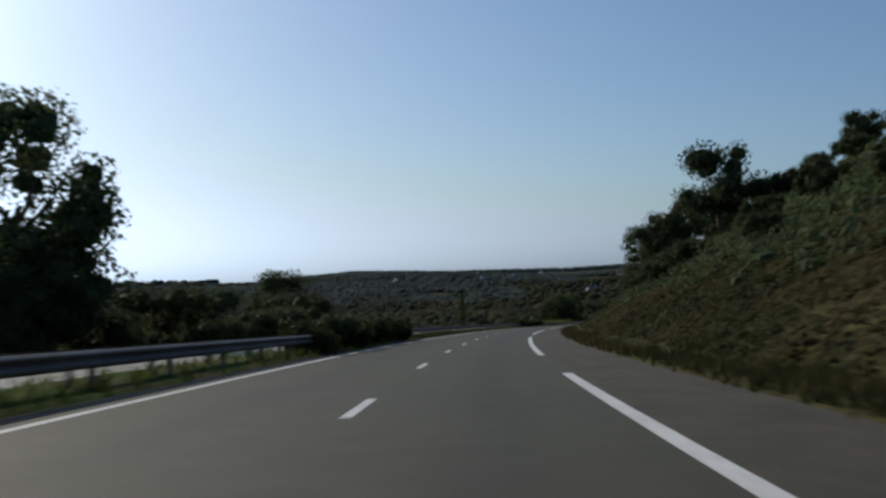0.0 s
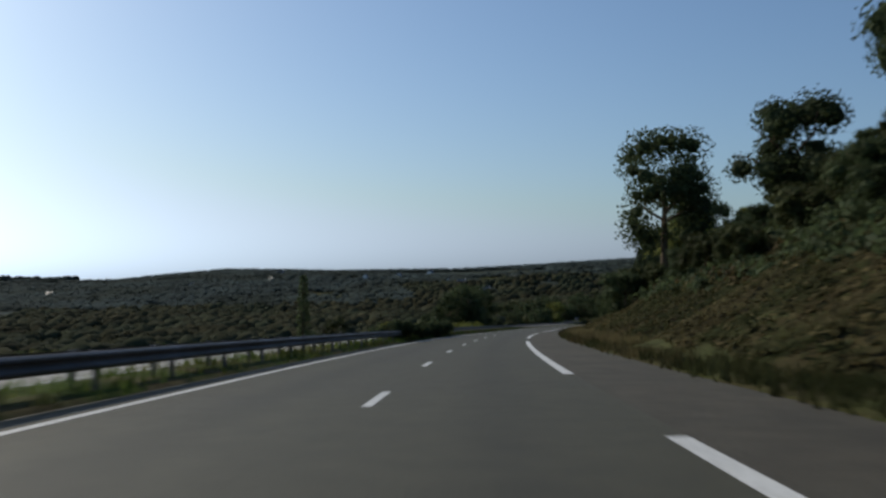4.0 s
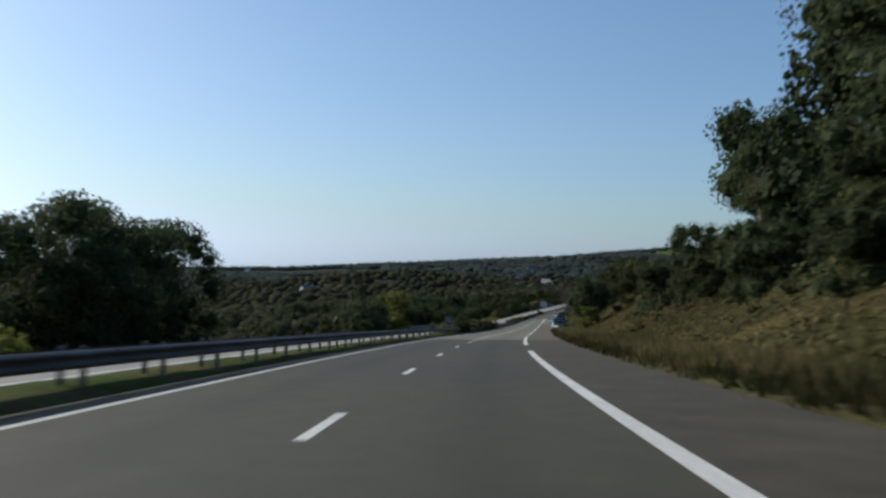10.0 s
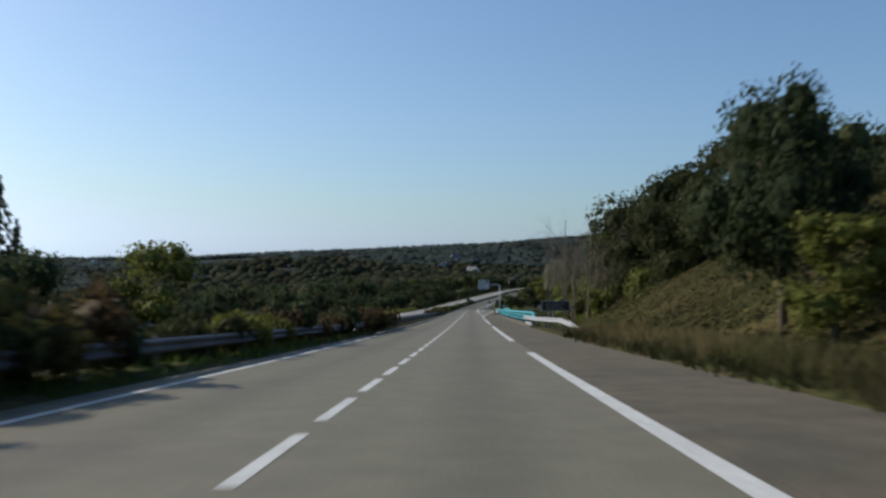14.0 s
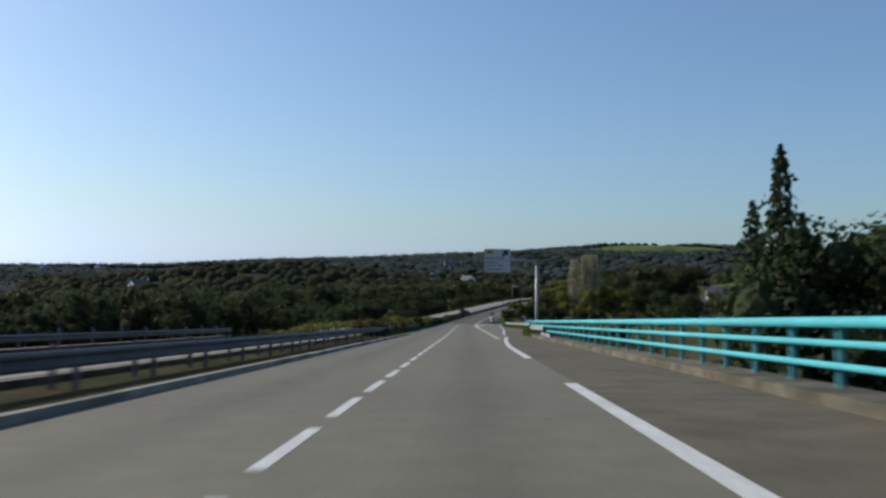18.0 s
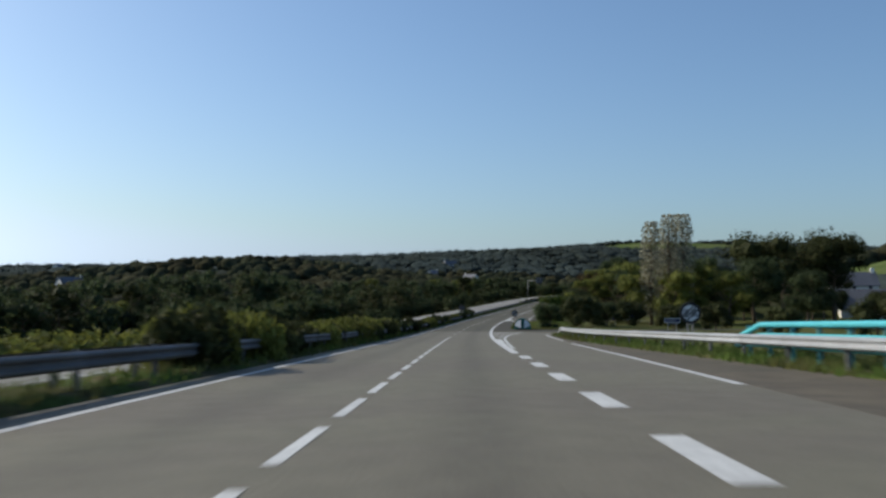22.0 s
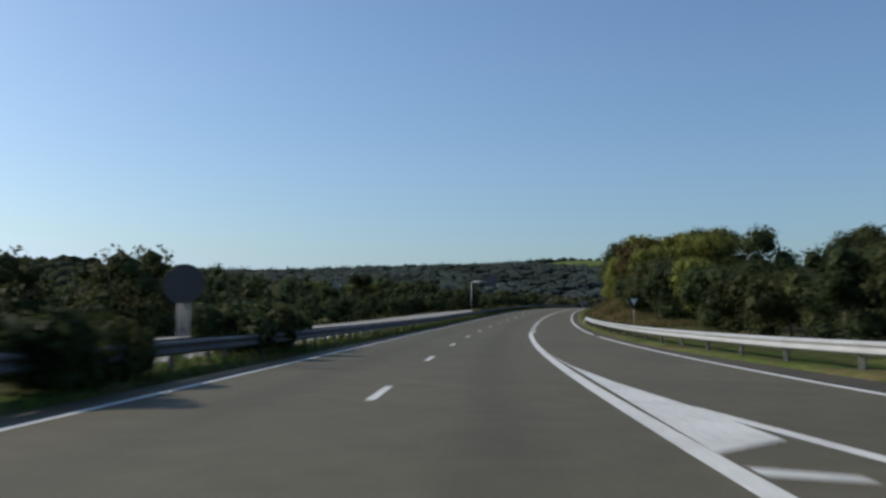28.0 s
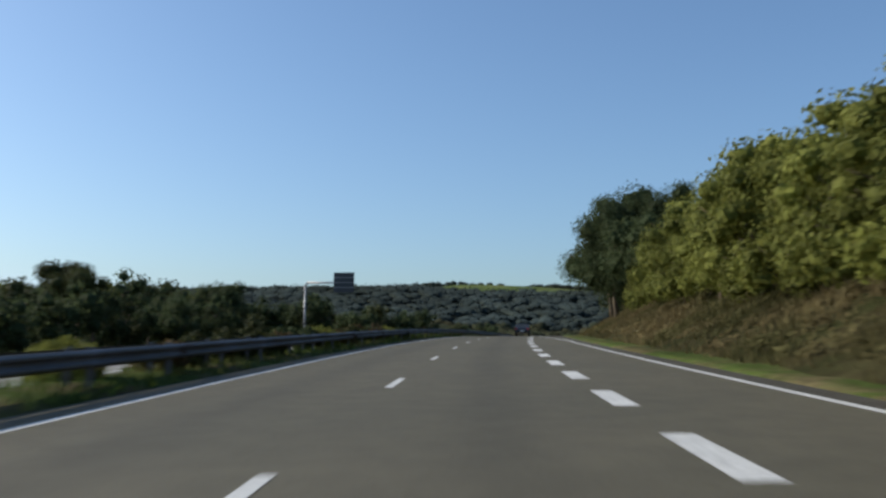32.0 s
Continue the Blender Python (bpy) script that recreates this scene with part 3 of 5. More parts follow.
def verge_cols(s):
    e = right_edge(s)
    foot = max(float(bank_foot(s)), e + 1.0)
    return [(e - 0.05, -0.25), (e, 0.02), (e + 0.5, 0.07 + 0.03 * math.sin(1.3 * s)), (foot, 0.05), (foot + 0.8, float(profile(np.array([s]), np.array([foot + 0.8]))[0]) - 0.15)]


for a, b, m in ((S0, BR0, M_VERGE_R), (BR1, 734, M_VERGE), (786, S1, M_VERGE)):
    vg = strip("verge", a, b, 2, verge_cols, m)
    tagged(vg, "rough grass verge beside the hard shoulder", "verge", kind="structure")
isl = strip("island", 737, 787.5, 2, lambda s: [(right_edge(s) - 0.02, 0.0), (right_edge(s) + 0.4, 0.08), (lerp(s, [737, 760, 780, 787.5], [15, 18, 16, 6.5]), 0.08), (lerp(s, [737, 760, 780, 787.5], [20, 28, 24, 8.5]), -0.25)], M_LAWN)
tagged(isl, "short green lawn between the slip roads", "lawn", kind="structure")
stones = strip("verge", 738, 787, 1, lambda s: [(right_edge(s) - 0.1 + 0.06 * math.sin(3.1 * s), 0.004), (right_edge(s) + 0.35 + 0.1 * math.sin(2.3 * s), 0.07)], M_SOIL)
tagged(stones, "bare earth edge of the lawn beside asphalt", "verge", kind="structure")

# ---- bridge ----
bridge = root("bridge", "concrete road bridge with turquoise steel railings", "bridge", m=at(BR0, 0))
inv = bridge.matrix_basis.inverted()


def under(ob, par):
    """Hang a part built in world places under a thing that has a pose."""
    ob.parent = par
    ob.matrix_parent_inverse = par.matrix_basis.inverted()
    return ob


under(slab("deck_edge", BR0, BR1, 3, 4.75, 5.6, 0.17, 1.2, M_CONC), bridge)
under(slab("deck_edge", BR0, BR1, 3, -19.2, -18.4, 0.17, 1.2, M_CONC), bridge)
for sp in (492, 524, 556):
    for l in (-15, 0):
        bm = tube(bmesh.new(), P(sp, l, -18), P(sp, l, -0.9), 0.7, 0.7, 12)
        under(part("pier", bm, M_CONC, None, smooth=True), bridge)


def railing(s0, s1, l0, name="bridge_railing", z0=0.15, group="bridge railings"):
    """Three round rails on paired uprights."""
    r = root(name, "turquoise painted steel bridge railing with three rails", "railing", group, m=at(s0, l0))
    n = int((s1 - s0) / 2.5)
    for zz, rad in ((1.10, 0.085), (0.80, 0.055), (0.48, 0.055)):
        v, f = [], []
        m = 10
        for i in range(n + 1):
            s = s0 + (s1 - s0) * i / n
            for q in range(m):
                ze = zz if 0 < i < n else 0.55 + (zz - 0.8) * 0.35
                v.append(P(s, l0 + math.cos(6.2832 * q / m) * rad, ze + math.sin(6.2832 * q / m) * rad))
            if i:
                for q in range(m):
                    a = (i - 1) * m
                    f.append((a + q, a + (q + 1) % m, a + m + (q + 1) % m, a + m + q))
        f += [tuple(range(m))[::-1], tuple(n * m + q for q in range(m))]
        under(mesh_ob("rail", v, f, M_CYAN, None, True), r)
    bm = bmesh.new()
    box(bm, 0.06, 0.16, -0.05, 0.05, z0 - 0.05, 1.06, 0.01)
    box(bm, -0.02, 0.08, -0.03, 0.03, 0.45, 0.52)
    box(bm, -0.02, 0.08, -0.03, 0.03, 0.77, 0.84)
    box(bm, 0.0, 0.10, -0.04, 0.04, 1.0, 1.08)
    box(bm, 0.0, 0.22, -0.10, 0.10, z0 - 0.06, z0 + 0.02)
    me = bpy.data.meshes.new("upright")
    bm.to_mesh(me)
    bm.free()
    me.materials.append(M_CYAN_D)
    s = s0 + 0.8
    while s < s1 - 0.5:
        o = new("upright", me)
        o.matrix_basis = at(s, l0)
        under(o, r)
        o.matrix_parent_inverse = r.matrix_basis.inverted()
        s += 2.0
    return r


railing(469, 580, 5.25)
railing(614, 648, 8.95, z0=0.0)


# ---- guardrails ----
def beam_mesh(material, length=4.08, top=0.75):
    """A W-shaped steel beam that bulges towards +x."""
    prof = [(0.0, 0.0), (0.03, -0.015), (0.08, -0.05), (0.08, -0.085), (0.02, -0.14), (0.02, -0.17), (0.08, -0.225), (0.08, -0.26), (0.03, -0.295), (0.0, -0.31)]
    n = len(prof)
    v = [(x, y, top + z) for y in (-0.04, length - 0.04) for x, z in prof] + [(x - 0.006, y, top + z) for y in (-0.04, length - 0.04) for x, z in prof]
    f = [(i, i + 1, n + i + 1, n + i) for i in range(n - 1)] + [(2 * n + i, 3 * n + i, 3 * n + i + 1, 2 * n + i + 1) for i in range(n - 1)]
    f += [(0, n, 3 * n, 2 * n), (n - 1, 3 * n - 1, 4 * n - 1, 2 * n - 1)]
    me = bpy.data.meshes.new("beam")
    me.from_pydata(v, [], f)
    me.materials.append(material)
    return me


def post_mesh(material, top=0.70):
    bm = bmesh.new()
    box(bm, -0.14, -0.06, -0.05, 0.05, -0.25, top)
    box(bm, -0.06, 0.02, -0.035, 0.035, top - 0.22, top - 0.08)
    box(bm, -0.15, -0.13, -0.06, 0.06, top - 0.3, top + 0.02)
    me = bpy.data.meshes.new("post")
    bm.to_mesh(me)
    bm.free()
    me.materials.append(material)
    return me


BEAM, BEAM_W, BEAM_L = beam_mesh(M_STEEL), beam_mesh(M_STEEL_W, top=0.82), beam_mesh(M_STEEL_W, top=0.70)
POST, POST_W, POST_L = post_mesh(M_STEEL), post_mesh(M_STEEL, 0.77), post_mesh(M_STEEL, 0.65)


def guardrail(s0, s1, line, side, beam, post, label, dips=(False, False), tall=0.0):
    """Beams 4 m long and posts; side is +1 where the beam's face looks to the right."""
    r = root("guardrail", label, "guardrail", "guardrails", m=at(s0, line(s0)))
    n = int((s1 - s0) / 4)
    for i in range(n):
        a, b = s0 + 4 * i, s0 + 4 * i + 4
        za = -0.55 if (dips[0] and i == 0) else -0.2 if (dips[0] and i == 1) else 0
        zb = -0.2 if (dips[0] and i == 0) else -0.55 if (dips[1] and i == n - 1) else 0
        A, B = P(a, line(a), za), P(b, line(b), zb)
        d = B - A
        yaw, pit = math.degrees(math.atan2(-d.x, d.y)), math.degrees(math.atan2(d.z, math.hypot(d.x, d.y)))
        mm = pose(A.x, A.y, A.z, 0, 0, yaw) @ pose(0, 0, 0, pit)
        if side < 0:
            mm = pose(B.x, B.y, B.z, 0, 0, yaw + 180) @ pose(0, 0, 0, -pit)
        o = new("beam", beam)
        o.matrix_basis = mm
        under(o, r)
        if za > -0.3:
            o = new("post", post)
            o.matrix_basis = pose(A.x, A.y, P(a, 0).z, 0, 0, yaw + (180 if side < 0 else 0))
            under(o, r)
    return r


G_MED = "weathered galvanised steel guardrail on the median"
for a in range(-108, 1200, 220):
    guardrail(a, min(a + 220, 1200), lambda s: -6.45, 1, BEAM, POST, G_MED)
    guardrail(a, min(a + 220, 1200), lambda s: -7.05, -1, BEAM, POST, G_MED)
G_W = "bright new steel guardrail beside the shoulder"
guardrail(444, 480, lambda s: lerp(s, [444, 456, 466], [6.2, 5.5, 4.97]), -1, BEAM_W, POST_W, G_W, (True, False))
guardrail(566, 622, lambda s: lerp(s, [566, 578, 590, 602, 622], [4.97, 4.97, 5.9, 7.3, 8.45]), -1, BEAM_W, POST_W, G_W)
guardrail(634, 706, lambda s: lerp(s, [634, 660, 690, 706], [8.6, 8.45, 7.9, 8.2]), -1, BEAM_W, POST_W, G_W, (False, True))
guardrail(793, 873, lambda s: lerp(s, [793, 796, 800, 808, 826, 857, 874], [11.2, 9.9, 8.7, 7.7, 7.1, 6.6, 6.4]), -1, BEAM_L, POST_L, G_W, (False, True))
guardrail(440, 580, lambda s: -18.8, 1, BEAM, POST, "weathered galvanised steel guardrail on the far side")

BEAM_LOW, POST_LOW = beam_mesh(M_STEEL_W, top=0.36), post_mesh(M_STEEL, 0.3)
guardrail(467, 475, lambda s: 4.9, -1, BEAM_LOW, POST_LOW, "short low steel beam at the end of the bridge")
guardrail(560, 572, lambda s: lerp(s, [560, 572], [4.9, 5.3]), -1, BEAM_LOW, POST_LOW, "short low steel beam at the end of the bridge")

# ---- plants ----
def cards(rng, centres, sizes, up=0.0, long=1.5, droop=0.0, out=None, loose=0.55):
    """Leaf clumps: small bent four-sided blades at the given centres, turned at random, or facing outwards more or less loosely."""
    n = len(centres)
    a = rng.normal(size=(n, 3))
    if out is None:
        a[:, 2] = a[:, 2] * (1 - abs(up)) + up * 2
        a /= np.linalg.norm(a, axis=1)[:, None]
        b = np.cross(a, rng.normal(size=(n, 3)))
        b /= np.linalg.norm(b, axis=1)[:, None]
        c = np.cross(a, b)
    else:
        c = out / np.maximum(np.linalg.norm(out, axis=1), 1e-6)[:, None] + rng.normal(size=(n, 3)) * loose
        c /= np.linalg.norm(c, axis=1)[:, None]
        a -= c * (a * c).sum(1)[:, None]
        a /= np.linalg.norm(a, axis=1)[:, None]
        b = np.cross(a, c)
        c = -c
    s = sizes[:, None]
    v = np.stack([centres - a * s * long * 0.5, centres + b * s * 0.5 + c * s * 0.12, centres + a * s * long * 0.5 - np.array([0, 0, droop]) * s, centres - b * s * 0.5 + c * s * 0.12], 1).reshape(-1, 3)
    return v, [(4 * i, 4 * i + 1, 4 * i + 2, 4 * i + 3) for i in range(n)]


def unit_lump(level):
    """Corners and faces of a round lump, to be roughened."""
    bm = bmesh.new()
    bmesh.ops.create_icosphere(bm, subdivisions=level, radius=1.0)
    bm.verts.index_update()
    vs = np.array([tuple(v.co) for v in bm.verts])
    fs = np.array([[v.index for v in f.verts] for f in bm.faces])
    bm.free()
    return vs, fs


LUMP, LUMP_S = unit_lump(2), unit_lump(1)


def cores(rng, v, f, cs, rs, lump=LUMP, fill=0.62, flat=0.85):
    """Add the dark, dense inside of a crown: a rough lump in each of its masses."""
    lv, lf = lump
    k = len(cs)
    grow = rng.uniform(0.72, 1.15, (k, len(lv), 1)) * np.array([1, 1, flat])
    cv = (cs[:, None, :] + lv[None] * grow * (rs * fill)[:, None, None]).reshape(-1, 3)
    o = len(v) + (np.arange(k) * len(lv))[:, None, None]
    f = f + [tuple(q) for q in (lf[None] + o).reshape(-1, 3).tolist()]
    return np.concatenate([v, cv]), f


def lobes(rng, count, centre, spread, size, flat=0.8):
    c = rng.normal(size=(count, 3))
    c *= np.minimum(1, 1.45 / np.linalg.norm(c, axis=1))[:, None]
    c = c * np.array(spread) * 0.62 + np.array(centre)
    return c, rng.uniform(0.6, 1.15, count) * size


def crown_points(rng, cs, rs, n, flat=0.8, shell=0.55):
    """Places of leaves round the masses of a crown, and the way outwards at each."""
    k = rng.choice(len(cs), n, p=rs**2 / (rs**2).sum())
    d = rng.normal(size=(n, 3))
    d /= np.linalg.norm(d, axis=1)[:, None]
    rad = rs[k] * (shell + (1 - shell) * rng.random(n) ** 0.6) * rng.choice([1, 1, 1, 1.08, 1.17], n)
    d[:, 2] *= flat
    return cs[k] + d * rad[:, None], d


def branch_tree(bm, rng, a, b, r, depth, n=6, wild=0.5):
    """A limb that forks."""
    a, b = Vector(a), Vector(b)
    tube(bm, a, b, r, r * 0.62, n)
    if depth <= 0:
        return
    ln = (b - a).length
    for i in range(3 if depth > 1 else 2):
        d = (b - a).normalized() + Vector(rng.normal(size=3) * wild)
        d.z = abs(d.z) * 0.8 + 0.15
        st = a.lerp(b, rng.uniform(0.6, 1.0))
        branch_tree(bm, rng, st, st + d.normalized() * ln * rng.uniform(0.5, 0.8), r * 0.5, depth - 1, max(4, n - 1), wild)


def tree(name, seed, h, w, leaf, count, label, size=0.23, base=0.28, flat=0.85, n_lobes=11, shell=0.5, fill=0.58):
    """A broad-leaved tree, 0 at the foot of its trunk."""
    rng = np.random.default_rng(seed)
    r = root(name, label, "tree", "trees", m=pose(0, 0, -400))
    bm = bmesh.new()
    top = Vector((rng.normal() * 0.3, rng.normal() * 0.3, h * 0.62))
    mid = Vector((rng.normal() * 0.2, rng.normal() * 0.2, h * 0.33))
    tube(bm, (0, 0, -0.6), mid, h * 0.032, h * 0.022, 9)
    tube(bm, mid, top, h * 0.022, h * 0.010, 8)
    for i in range(6):
        ang = i * 1.05 + rng.random()
        st = mid.lerp(top, rng.uniform(0.0, 0.8))
        en = st + Vector((math.cos(ang), math.sin(ang), rng.uniform(0.3, 0.9))) * w * 0.26
        branch_tree(bm, rng, st, en, h * 0.011, 1, 5)
    part("trunk", bm, M_BARK, r, smooth=True)
    n_lobes = int(n_lobes * 1.8)
    cs, rs = lobes(rng, n_lobes, (0, 0, h * (base + (1 - base) * 0.5)), (w * 0.52, w * 0.52, h * (1 - base) * 0.52), w * 0.23)
    cs[:, 2] = np.clip(cs[:, 2], h * base + rs * 0.5, h - rs * 0.75)
    pts, d = crown_points(rng, cs, rs, count, flat, max(shell, 0.6))
    v, f = cards(rng, pts, rng.uniform(0.6, 1.3, count) * size, out=d)
    v, f = cores(rng, v, f, cs, rs, LUMP if count > 2500 else LUMP_S, fill)
    mesh_ob("crown", v, f, leaf, r)
    return r


def conifer(name, seed, h, w, leaf, count, label):
    rng = np.random.default_rng(seed)
    r = root(name, label, "tree", "trees", m=pose(0, 0, -400))
    part("trunk", tube(bmesh.new(), (0, 0, -0.6), (0, 0, h * 0.97), h * 0.025, 0.02, 8), M_BARK, r, smooth=True)
    tops = np.array([[0, 0, 1.0], [w * 0.16, 0.1, 0.82], [-w * 0.17, w * 0.08, 0.76], [0.1, -w * 0.18, 0.68]])
    k = rng.choice(4, count, p=[0.4, 0.22, 0.2, 0.18])
    u = rng.random(count) ** 1.3
    lay = u * 0.9 + np.round(u * 16) / 16 * 0.1
    ang = rng.random(count) * 6.2832
    rad = (1 - lay) ** 0.85 * w * (0.46 - 0.12 * (k > 0)) * np.sqrt(rng.random(count)) * (0.85 + 0.3 * np.sin(ang * 4 + lay * 23))
    pts = np.stack([tops[k, 0] + np.cos(ang) * rad, tops[k, 1] + np.sin(ang) * rad, h * tops[k, 2] * (0.06 + 0.94 * lay) - rad * 0.2], -1)
    v, f = cards(rng, pts, rng.uniform(0.6, 1.3, count) * 0.36 * (1 - 0.5 * lay), droop=0.25, out=np.stack([np.cos(ang), np.sin(ang), 0.6 + 0 * ang], -1))
    mesh_ob("crown", v, f, leaf, r)
    return r


def poplar(name, seed, h, w, leaf, count, label):
    rng = np.random.default_rng(seed)
    r = root(name, label, "tree", "trees", m=pose(0, 0, -400))
    bm = bmesh.new()
    tube(bm, (0, 0, -0.6), (0, 0, h * 0.9), h * 0.02, 0.03, 8)
    for i in range(84):
        z = h * rng.uniform(0.12, 0.85)
        a = rng.random() * 6.28
        d = Vector((math.cos(a), math.sin(a), 2.2)).normalized()
        tube(bm, (0, 0, z), Vector((0, 0, z)) + d * w * rng.uniform(0.5, 1.0), 0.05, 0.012, 4)
    part("trunk", bm, M_BARK, r, smooth=True)
    if count:
        z = rng.random(count)
        ang = rng.random(count) * 6.28
        wid = w * 0.5 * np.clip(np.sin(np.clip(z * 0.86 + 0.1, 0, 1) * math.pi), 0, 1) ** 0.3 * rng.uniform(0.4, 1.0, count)
        pts = np.stack([np.cos(ang) * wid, np.sin(ang) * wid, h * (0.1 + 0.92 * z)], -1)
        v, f = cards(rng, pts, rng.uniform(0.6, 1.2, count) * 0.3)
        mesh_ob("crown", v, f, leaf, r)
    return r


def bare_tree(name, seed, h, label):
    """A tree that has lost its leaves: a slim stem and limbs that fork into a spreading net of twigs."""
    rng = np.random.default_rng(seed)
    r = root(name, label, "tree", "trees", m=pose(0, 0, -400))
    bm = bmesh.new()
    top = Vector((0.3, 0.2, h * 0.5))
    tube(bm, (0, 0, -0.6), top, h * 0.0075, h * 0.005, 7)
    tube(bm, top, (0.1, 0.5, h * 0.8), h * 0.005, h * 0.002, 5)
    tips = []

    def fork(a, d, ln, rad, depth):
        b = a + d * ln
        tube(bm, a, b, rad, rad * 0.6, 5 if depth > 1 else 3)
        tips.append(b)
        if depth:
            for q in range(4 if depth == 2 else 3):
                e = (d + Vector(rng.normal(size=3) * 0.42) + Vector((0, 0, 0.18))).normalized()
                fork(a.lerp(b, rng.uniform(0.35, 1.0)), e, ln * rng.uniform(0.5, 0.75), rad * 0.5, depth - 1)

    for i in range(9):
        ang = i * 2.4 + rng.random()
        d = Vector((math.cos(ang) * 0.62, math.sin(ang) * 0.62, 0.9)).normalized()
        fork(Vector((0, 0, 0)).lerp(top, 0.45 + 0.06 * i), d, h * rng.uniform(0.2, 0.27), 0.026, 3)
    part("trunk", bm, M_TWIG, r)
    c = np.array([tuple(q) for q in tips])
    c = c[rng.random(len(c)) < 0.25] + rng.normal(size=3) * 0.05
    v, f = cards(rng, c, rng.uniform(0.4, 0.9, len(c)) * 0.1)
    mesh_ob("crown", v, f, M_RUST, r)
    return r


def shrub(name, seed, h, w, leaf, count, label, spiky=0.0, size=0.2):
    rng = np.random.default_rng(seed)
    r = root(name, label, "shrub", "median shrubs", m=pose(0, 0, -400))
    bm = bmesh.new()
    for i in range(7):
        a = i * 0.9
        tube(bm, (math.cos(a) * 0.08, math.sin(a) * 0.08, -0.15), (math.cos(a) * w * 0.28, math.sin(a) * w * 0.28, h * 0.6), 0.03, 0.012, 5)
    part("woody_base", bm, M_BARK, r)
    if spiky:
        u = rng.random(count)
        ang, lean = rng.random(count) * 6.28, np.sqrt(rng.random(count)) * w * 0.5
        pts = np.stack([np.cos(ang) * lean, np.sin(ang) * lean, h * (0.12 + 0.8 * u) * (1 - 0.35 * (lean / (w * 0.5)) ** 2)], -1)
        v, f = cards(rng, pts, rng.uniform(0.6, 1.2, count) * size, up=0.75, long=3.0)
        cs, rs = lobes(rng, 5, (0, 0, h * 0.36), (w * 0.5, w * 0.5, h * 0.12), w * 0.24)
        v, f = cores(rng, v, f, cs, rs)
    else:
        cs, rs = lobes(rng, 7, (0, 0, h * 0.55), (w * 0.55, w * 0.55, h * 0.25), w * 0.27)
        cs[:, 2] = np.clip(cs[:, 2], rs * 0.6, h - rs * 0.7)
        pts, d = crown_points(rng, cs, rs, count, 0.9, 0.6)
        pts[:, 2] = np.abs(pts[:, 2])
        v, f = cards(rng, pts, rng.uniform(0.6, 1.3, count) * size, out=d)
        v, f = cores(rng, v, f, cs, rs)
    mesh_ob("foliage", v, f, leaf, r)
    return r


OAKS = [tree("oak_tree", 1, 10, 8.5, M_LEAF, 5200, "dark green oak with an uneven crown and gaps", size=0.2),
        tree("oak_tree", 2, 10, 7.5, M_LEAF, 5200, "dark green oak with an uneven crown and gaps", n_lobes=14, size=0.2),
        tree("oak_tree", 3, 10, 9.5, M_LEAF2, 5200, "olive green broad tree on the slope", size=0.2),
        tree("oak_tree", 4, 10, 6.5, M_LEAF2, 5200, "olive green broad tree on the slope", base=0.4, size=0.19)]
GRAND = [tree("large_tree", 41, 16, 9.5, M_LEAF, 9000, "large dark broad-leaved tree with gaps in its crown", size=0.25, base=0.2, n_lobes=26, fill=0.4),
         tree("large_tree", 42, 16, 9.0, M_LEAF, 15000, "large dark broad-leaved tree with gaps in its crown", size=0.21, base=0.1, n_lobes=30, fill=0.48)]
BUSH = [tree("roadside_bush", 44, 5.2, 5.2, M_GRASS, 9000, "rounded dense green bush on the lawn edge", size=0.13, base=0.0, n_lobes=24, shell=0.3)]
SLIM = [poplar("slender_tree", 43, 17, 2.2, M_LEAF, 1500, "slender dark tree standing alone above the scrub")]
COPSE = [tree("woodland_tree", 31, 10, 8.5, M_LEAF, 1800, "dark woodland tree leafy down to the ground", size=0.34, base=0.03, n_lobes=15, shell=0.35),
         tree("woodland_tree", 32, 10, 7.5, M_LEAF, 1800, "dark woodland tree leafy down to the ground", size=0.34, base=0.03, n_lobes=17, shell=0.35),
         tree("woodland_tree", 33, 10, 9.0, M_LEAF2, 1800, "olive woodland tree leafy down to the ground", size=0.34, base=0.04, n_lobes=14, shell=0.35)]
BIG_B = [tree("tall_oak", 15, 17, 10, M_LEAF2, 17000, "tall olive green oak behind the guardrail", size=0.22, base=0.15, n_lobes=18)]
BIG = [tree("tall_oak", 14, 17, 12, M_LEAF, 17000, "tall dense dark green oak beside the bridge", size=0.22, base=0.12, n_lobes=18)]
LIMES = [tree("young_tree", 5, 10, 8, M_LEAF3, 3200, "yellow-green leafy tree turning to autumn", base=0.12),
         tree("young_tree", 6, 10, 7, M_LEAF3, 3000, "yellow-green leafy tree turning to autumn", base=0.15, n_lobes=14)]
RUSTS = [tree("autumn_tree", 7, 10, 7, M_RUST, 2300, "rust-brown autumn tree beside green ones", base=0.15)]
PINES = [conifer("conifer", 8, 10, 6.5, M_NEEDLE, 3200, "dark conifer with tiered branches"), conifer("conifer", 9, 10, 4.8, M_NEEDLE, 2400, "dark conifer with tiered branches")]
POPS = [poplar("poplar", 10, 18, 4.2, M_SILVER, 2400, "tall thin silvery poplar with sparse leaves")]
BARE = [bare_tree("bare_tree", 11, 13, "nearly bare tree with fine upright twigs")]
SKIRT = [tree("young_bush", 77, 2.4, 3.6, M_LEAF3, 1300, "yellow-green leafy bush reaching the ground", size=0.16, base=0.02, n_lobes=9, shell=0.3)]
